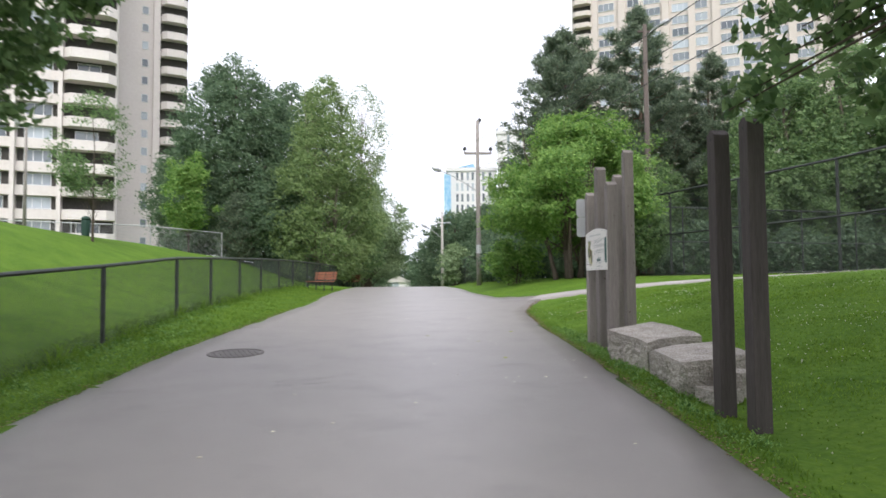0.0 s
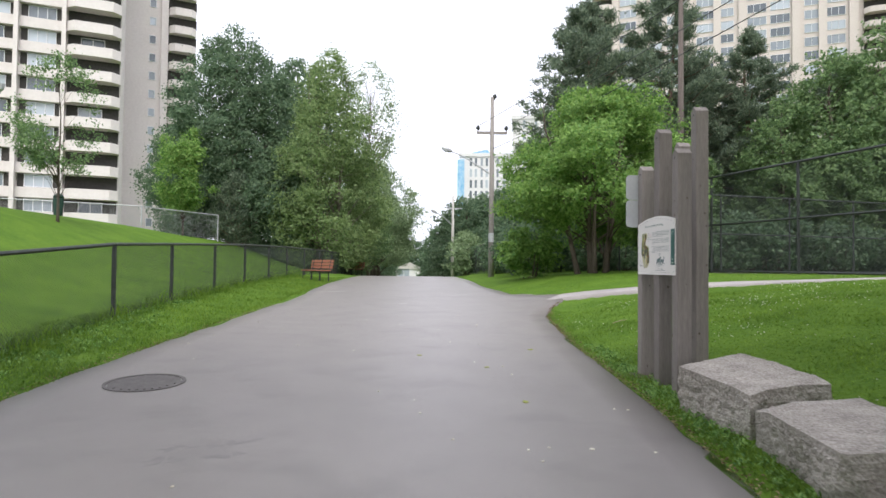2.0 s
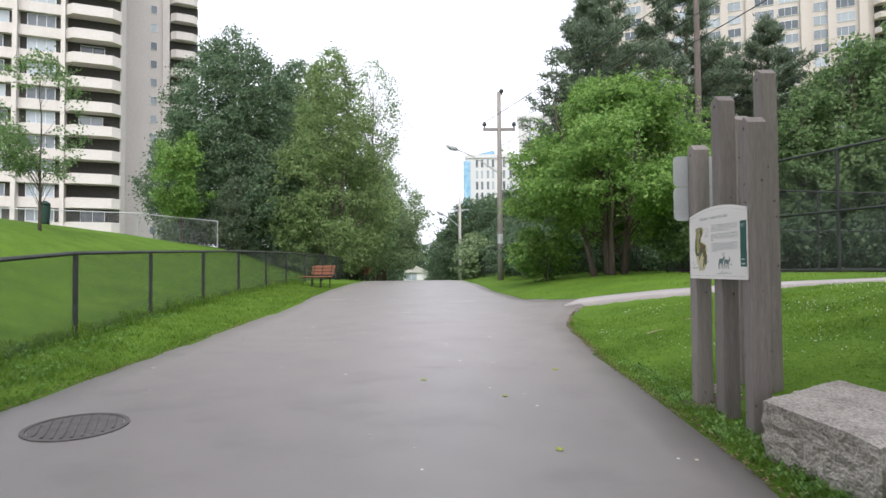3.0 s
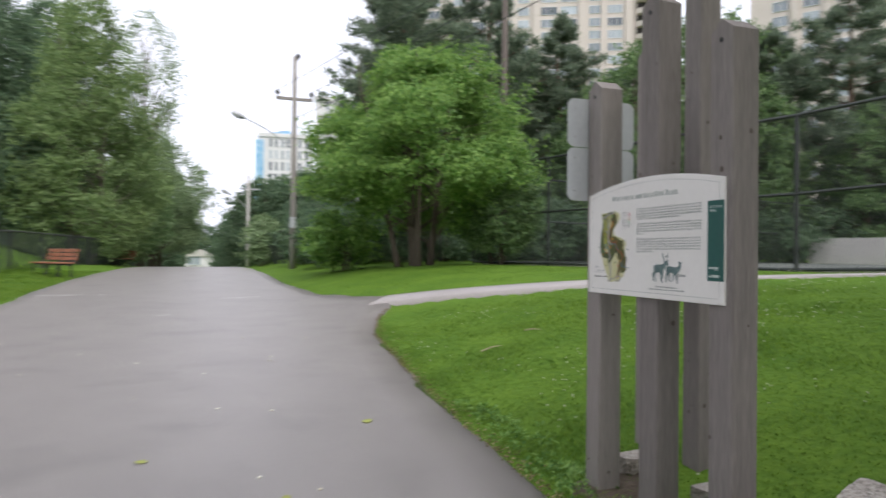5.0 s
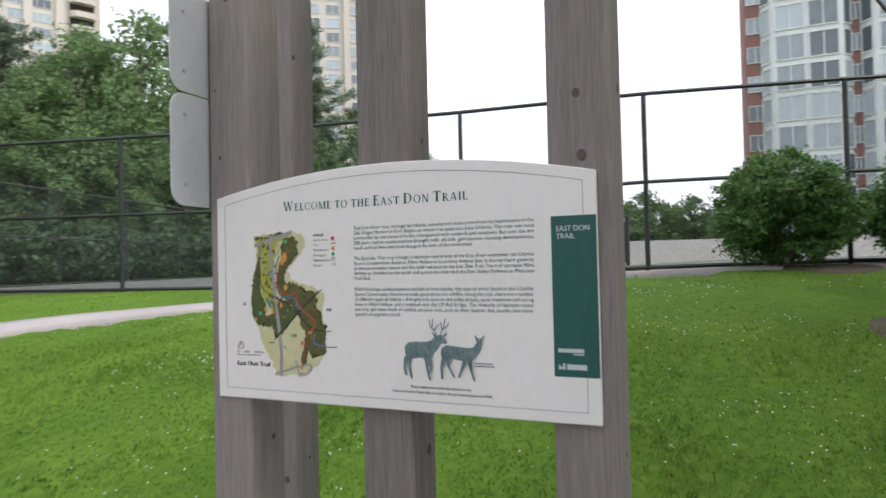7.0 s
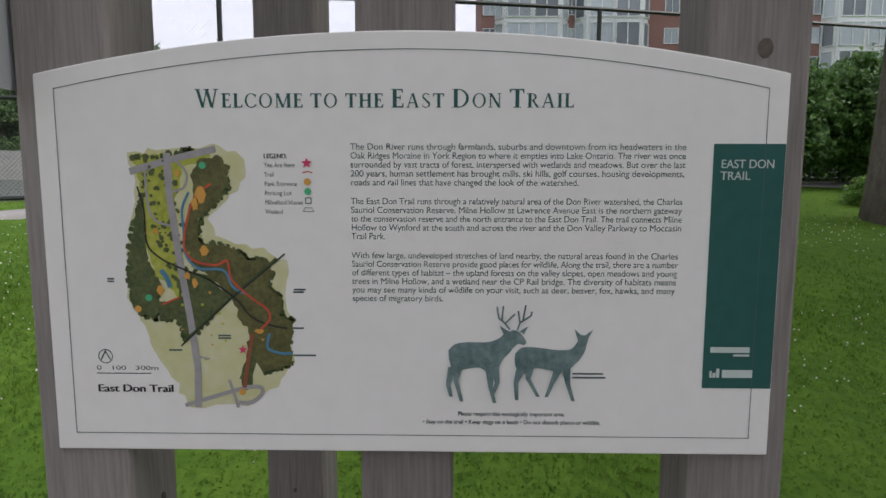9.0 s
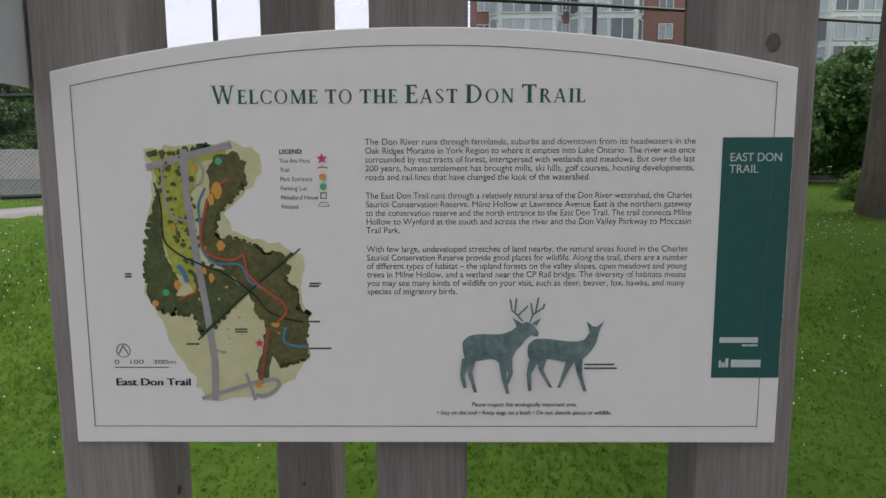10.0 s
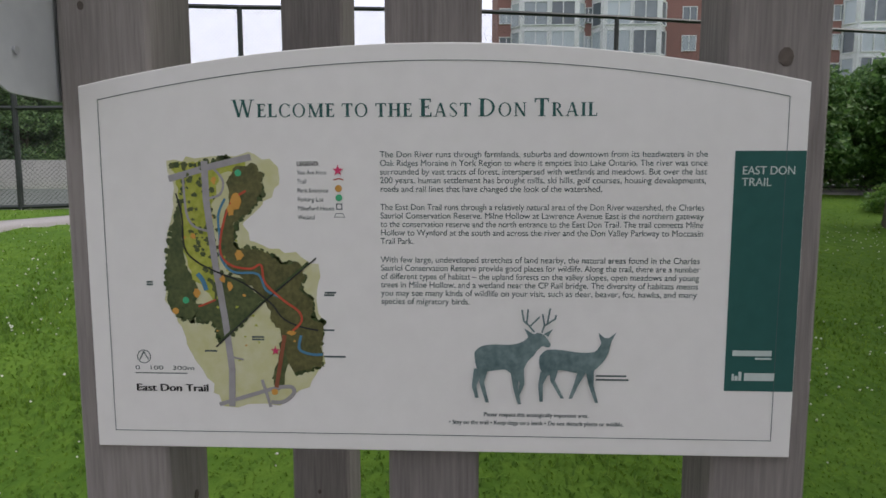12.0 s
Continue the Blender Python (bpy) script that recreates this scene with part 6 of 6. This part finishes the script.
sb = balcony_mesh(3.9, 1.6, 1.0, OFFWHITE)
# shade behind the end balconies, as a flat dark sheet
sr = Shape().box((-2.1, -0.02, 0), (2.1, 0.02, 1.65)).mesh("recess_shade_sheet", RECESS_SHADE)
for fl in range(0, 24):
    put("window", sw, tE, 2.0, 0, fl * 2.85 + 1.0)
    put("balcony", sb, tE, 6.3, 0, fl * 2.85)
    put("recess_shade_sheet", sr, tE, 6.3, -0.03, fl * 2.85 + 1.2)
piers(tE, (-3.0, 3.7), 1.0, hE, OFFWHITE, 0.5)

# distant white blocks at the end of the path, one wrapped in blue sheeting
x, y, t = aim(5.65, 170, (0, 0))
tF, hF = tower("apartment_tower", (x, y, -4), t, "distant white apartment block partly wrapped in blue sheeting", 13, 12, 12, 2.85, WHITE_WALL)
part("sheeting", Shape().box((-7.2, -0.6, 6), (-5.4, 12.6, 33.4)).prism([(-5.4, 0.5, 33.4), (-3.4, 0.5, 35.4), (0.6, 0.5, 36.2), (1.6, 0.5, 34.3), (-5.4, 0.5, 34.3)], (0, 6, 0)), BLUE_WRAP, tF, "blue protective sheeting")
fw = window_mesh(0.75, 2.2, 1)
for fl in range(5, 12):
    for cx in (-3.7, -2.4, -0.9, 0.4, 1.9, 3.2, 4.9):
        put("window", fw, tF, cx, 0, fl * 2.85 + 0.35)
x, y, t = aim(9.9, 165, (0, 0))
tG, hG = tower("apartment_tower", (x, y, -4), t, "distant white apartment tower with dark window strips", 11, 12, 15, 2.85, WHITE_WALL)
for fl in range(6, 15):
    for cx in (-2.6, 0.4, 3.2):
        put("window", fw, tG, cx, 0, fl * 2.85 + 0.4)
house = thing("house", (-2.3, 150, -1.6), "small white distant house with a pale roof", "house")
part("wall", Shape().box((-3, 0, 0), (3, 6, 2.6)), WHITE_WALL, house)
part("roof", Shape().prism([(-3.4, -0.4, 2.6), (3.4, -0.4, 2.6), (0, -0.4, 4.1)], (0, 6.8, 0)), CONCRETE, house)
put("window", wm2, house, -1.2, -0.02, 0.8)


# ---- grass, clover and edge tufts ----
def blades(name, n, xr, yr, hmin, hmax, seed, keep, label, width=0.006):
    g = np.random.default_rng(seed)
    x, y = g.uniform(*xr, n), g.uniform(*yr, n)
    ok = keep(x, y, g)
    x, y = x[ok], y[ok]
    k = len(x)
    patch = 0.65 + 0.5 * np.sin(x * 2.3 + 1.1 * np.sin(y * 3.1)) * np.sin(y * 2.7 + x)
    h = g.uniform(hmin, hmax, k) * np.clip(patch, 0.45, 1.3)
    a = g.uniform(0, 6.283, k)
    bend = h * g.uniform(0.3, 1.7, k)
    z = ground_height(x, y) - 0.004
    dx, dy = np.cos(a), np.sin(a)
    w = width * g.uniform(0.7, 1.4, k)
    base = np.stack([x, y, z], 1)
    side = np.stack([-dy, dx, 0 * x], 1) * w[:, None]
    mid = base + np.stack([dx * bend * 0.35, dy * bend * 0.35, h * 0.65], 1)
    tip = base + np.stack([dx * bend, dy * bend, h], 1)
    v = np.stack([base - side, base + side, mid - side * 0.7, mid + side * 0.7, tip], 1).reshape(-1, 3)
    q = np.arange(k)[:, None] * 5
    f = np.concatenate([q + [0, 1, 3], q + [0, 3, 2], q + [2, 3, 4]])
    me = bpy.data.meshes.new(name)
    me.vertices.add(len(v))
    me.vertices.foreach_set("co", v.ravel())
    me.loops.add(f.size)
    me.loops.foreach_set("vertex_index", f.ravel().astype(np.int32))
    me.polygons.add(len(f))
    me.polygons.foreach_set("loop_start", np.arange(0, f.size, 3, dtype=np.int32))
    me.update(calc_edges=True)
    me.materials.append(BLADE)
    return tagged(part(name, me, None), label, "grass", kind="stuff")


off_path = lambda x, y, g: ~in_path(x, y, 0.02) & (side_dist(x, y) > 0.62)
near_fade = lambda x, y, g: off_path(x, y, g) & (g.random(len(x)) < np.clip((8.6 - x) / 2.5, 0, 1) * np.clip((17.5 - y) / 3, 0, 1) * np.clip((y - 4.5) / 2, 0, 1))
blades("lawn_grass", 125000, (2.4, 8.6), (4.5, 17.5), 0.018, 0.05, 1, near_fade, "short green lawn grass beside the path", 0.0042)
blades("lawn_grass", 36000, (2.3, 13.0), (-1.0, 24.0), 0.02, 0.045, 2, off_path, "short green lawn grass up to the court", 0.006)
blades("verge_grass", 46000, (-5.6, -3.2), (1.5, 34.0), 0.03, 0.085, 3, off_path, "longer rough grass between fence and path", 0.007)
blades("edge_grass", 12000, (2.3, 3.3), (2.0, 17.0), 0.03, 0.075, 4, lambda x, y, g: ~in_path(x, y, -0.03) & in_path(x, y, 0.32), "uneven grass tufts along the asphalt edge", 0.005)
blades("edge_grass", 9000, (-4.0, -2.9), (2.0, 26.0), 0.03, 0.08, 5, lambda x, y, g: ~in_path(x, y, -0.03) & in_path(x, y, 0.3), "uneven grass tufts along the asphalt edge", 0.008)
blades("fence_grass", 9000, (-5.6, -4.4), (3.0, 33.0), 0.12, 0.38, 6, lambda x, y, g: np.abs(x - np.interp(y, [p[1] for p in left_posts], [p[0] for p in left_posts])) < 0.16, "tall unmown grass at the foot of the fence", 0.009)
g = np.random.default_rng(8)
fx, fy = g.uniform(3.0, 10.5, 4500), g.uniform(4.5, 16, 4500)
ok = off_path(fx, fy, g) & (np.sin(fx * 1.9) * np.sin(fy * 1.4 + fx) + g.normal(0, 0.4, 4500) > 0.32)
s = Shape()
for px, py, pz in zip(fx[ok], fy[ok], ground_height(fx[ok], fy[ok])):
    k, z = g.uniform(0.0045, 0.0085), pz + g.uniform(0.03, 0.07)
    s.add([(px, py, z - k), (px - k, py, z), (px, py - k, z), (px + k, py, z), (px, py + k, z), (px, py, z + k)], [(0, 2, 1), (0, 3, 2), (0, 4, 3), (0, 1, 4), (5, 1, 2), (5, 2, 3), (5, 3, 4), (5, 4, 1)])
tagged(part("clover_flowers", s, CLOVER), "scattered small white clover flowers in the lawn", "flowers", kind="stuff")

# broad-leaved weeds at the foot of the stones, the posts and the fence
WEED = material("weed_leaf", (0.06, 0.16, 0.03), (0.26, 0.42, 0.11), rough=0.55, scale=3, fine=20, bump=0, island=0.5, trans=0.35)


def weeds(n, spots, label, seed, size):
    """Rosettes of small oval leaves that lean outwards, about spots (x, y, reach along x, reach along y)."""
    g, v = np.random.default_rng(seed), []
    for _ in range(n):
        x, y, a, b = spots[g.integers(len(spots))]
        px, py = x + g.normal(0, a), y + g.uniform(-b, b)
        if in_path(px, py, 0.02):
            continue
        base = Vector((px, py, float(ground_height(np.array(px), np.array(py)))))
        for k in range(g.integers(5, 10)):
            t = g.uniform(0, 6.283)
            out = Vector((math.cos(t), math.sin(t), g.uniform(0.3, 1.6))).normalized()
            side = out.cross(Vector((0, 0, 1))).normalized()
            p = base + Vector((g.normal(0, 0.03), g.normal(0, 0.03), g.uniform(0.0, 0.05)))
            s = size * g.uniform(0.6, 1.5)
            mid, tip = p + out * s, p + out * s * 1.9 - Vector((0, 0, 0.25 * s))
            v += [p, mid + side * s * 0.45, tip, p, tip, mid - side * s * 0.45]
    me = triangles("weeds", np.array([tuple(q) for q in v]), WEED)
    return tagged(part("weeds", me, None), label, "weeds", kind="stuff")


weeds(420, [(2.72, 7.2, 0.10, 1.2), (2.76, 8.6, 0.10, 0.8), (2.76, 9.8, 0.10, 0.9), (2.64, 5.6, 0.10, 1.0), (2.85, 11.2, 0.12, 1.0)], "low broad-leaved weeds at the foot of the stones and posts", 71, 0.019)
weeds(700, [(-4.82, 7.0, 0.16, 5.0), (-5.0, 14.0, 0.16, 4.0), (-4.4, 9.0, 0.3, 6.0)], "leafy weeds among the grass below the fence", 72, 0.026)

# dry bits of leaf along the edges of the asphalt
LITTER = material("leaf_litter", (0.12, 0.08, 0.05), (0.38, 0.30, 0.18), rough=0.9, bump=0, island=0.7)
s = Shape()
g = np.random.default_rng(12)
for k in range(2600):
    y = g.uniform(2.5, 18)
    right = g.random() < 0.72
    e = np.interp(y, RIGHT_Y, RIGHT_X) if right else np.interp(y, LEFT_Y, LEFT_X)
    x = e + (1 if right else -1) * abs(g.normal(0.0, 0.07)) - (0.05 if right else -0.05)
    r, a, z = g.uniform(0.006, 0.02), g.uniform(0, 6.283), float(land(x, y)) + g.uniform(0.006, 0.03)
    c, d = math.cos(a) * r, math.sin(a) * r
    s.add([(x - c, y - d, z), (x + d * 0.5, y - c * 0.5, z + 0.008), (x + c, y + d, z), (x - d * 0.5, y + c * 0.5, z + 0.008)], [(0, 1, 2), (0, 2, 3)])
tagged(part("leaf_litter", s, LITTER), "brown leaf litter along the edge of the asphalt", "leaf litter", kind="stuff")

# chalk strokes and dull damp patches on the asphalt
CHALK = material("chalk", (0.45, 0.44, 0.43), (0.62, 0.61, 0.60), rough=0.95, scale=6, fine=40, bump=0)
for (x0, y0), (x1, y1) in (((-2.9, 22.86), (-1.95, 22.89)), ((-1.68, 22.9), (-1.54, 22.91)), ((0.9, 21.75), (1.7, 22.05)), ((-0.17, 18.8), (0.03, 18.95))):
    d = Vector((x1 - x0, y1 - y0)).normalized() * 0.03
    s = Shape().prism([on(x0 - d.y, y0 + d.x, 0.003), on(x0 + d.y, y0 - d.x, 0.003), on(x1 + d.y, y1 - d.x, 0.003), on(x1 - d.y, y1 + d.x, 0.003)], (0, 0, 0.002))
    tagged(part("chalk_mark", s, CHALK), "faded white chalk stroke on the asphalt", "chalk mark", "chalk marks")
DAMP = material("dark_asphalt_patch", (0.135, 0.123, 0.118), (0.215, 0.198, 0.19), rough=0.45, spec=0.7, scale=9, fine=120, bump=0.4, dist=0.004)
rp_ = random.Random(31)
for x, y, a, b in ((-1.2, 7.62, 0.33, 0.3),):
    q = rp_.uniform(0, 6)
    s = Shape()
    for i in range(30):
        # short worn streaks strung along two bands
        u = rp_.uniform(-1, 1)
        cx, cy = x + a * u, y + b * (0.45 * (-1) ** i + 0.3 * u + rp_.uniform(-0.2, 0.2))
        l, w, q = rp_.uniform(0.01, 0.05), rp_.uniform(0.012, 0.05), rp_.uniform(0, 6)
        pts = [(cx + l * (1 + 0.3 * math.sin(3 * t + q)) * math.cos(t), cy + w * (1 + 0.4 * math.sin(2 * t + q)) * math.sin(t) + 0.3 * l * math.cos(t) * math.sin(q)) for t in np.linspace(0, 6.283, 19)[:-1]]
        s.prism([on(px, py, 0.0004 + 0.00004 * i) for px, py in pts], (0, 0, 0.0004))
    tagged(part("asphalt_patch", s, DAMP), "dark scuffed streaks worn into the asphalt", "scuff marks", kind="stuff")

TWIG = material("dry_twig", (0.30, 0.24, 0.17), (0.48, 0.40, 0.30), rough=0.9)
for a, b in (((4.26, 13.93), (4.37, 13.74)), ((3.55, 13.57), (3.78, 13.53))):
    p, q = Vector(on(*a, 0.045)), Vector(on(*b, 0.055))
    m = p.lerp(q, 0.5) + Vector((0.01, 0.02, 0.012))
    tagged(part("twig", Shape().tube([p, m, q], [0.007, 0.008, 0.004], 6), TWIG), "dry pale twig lying on the lawn", "twig", "twigs")
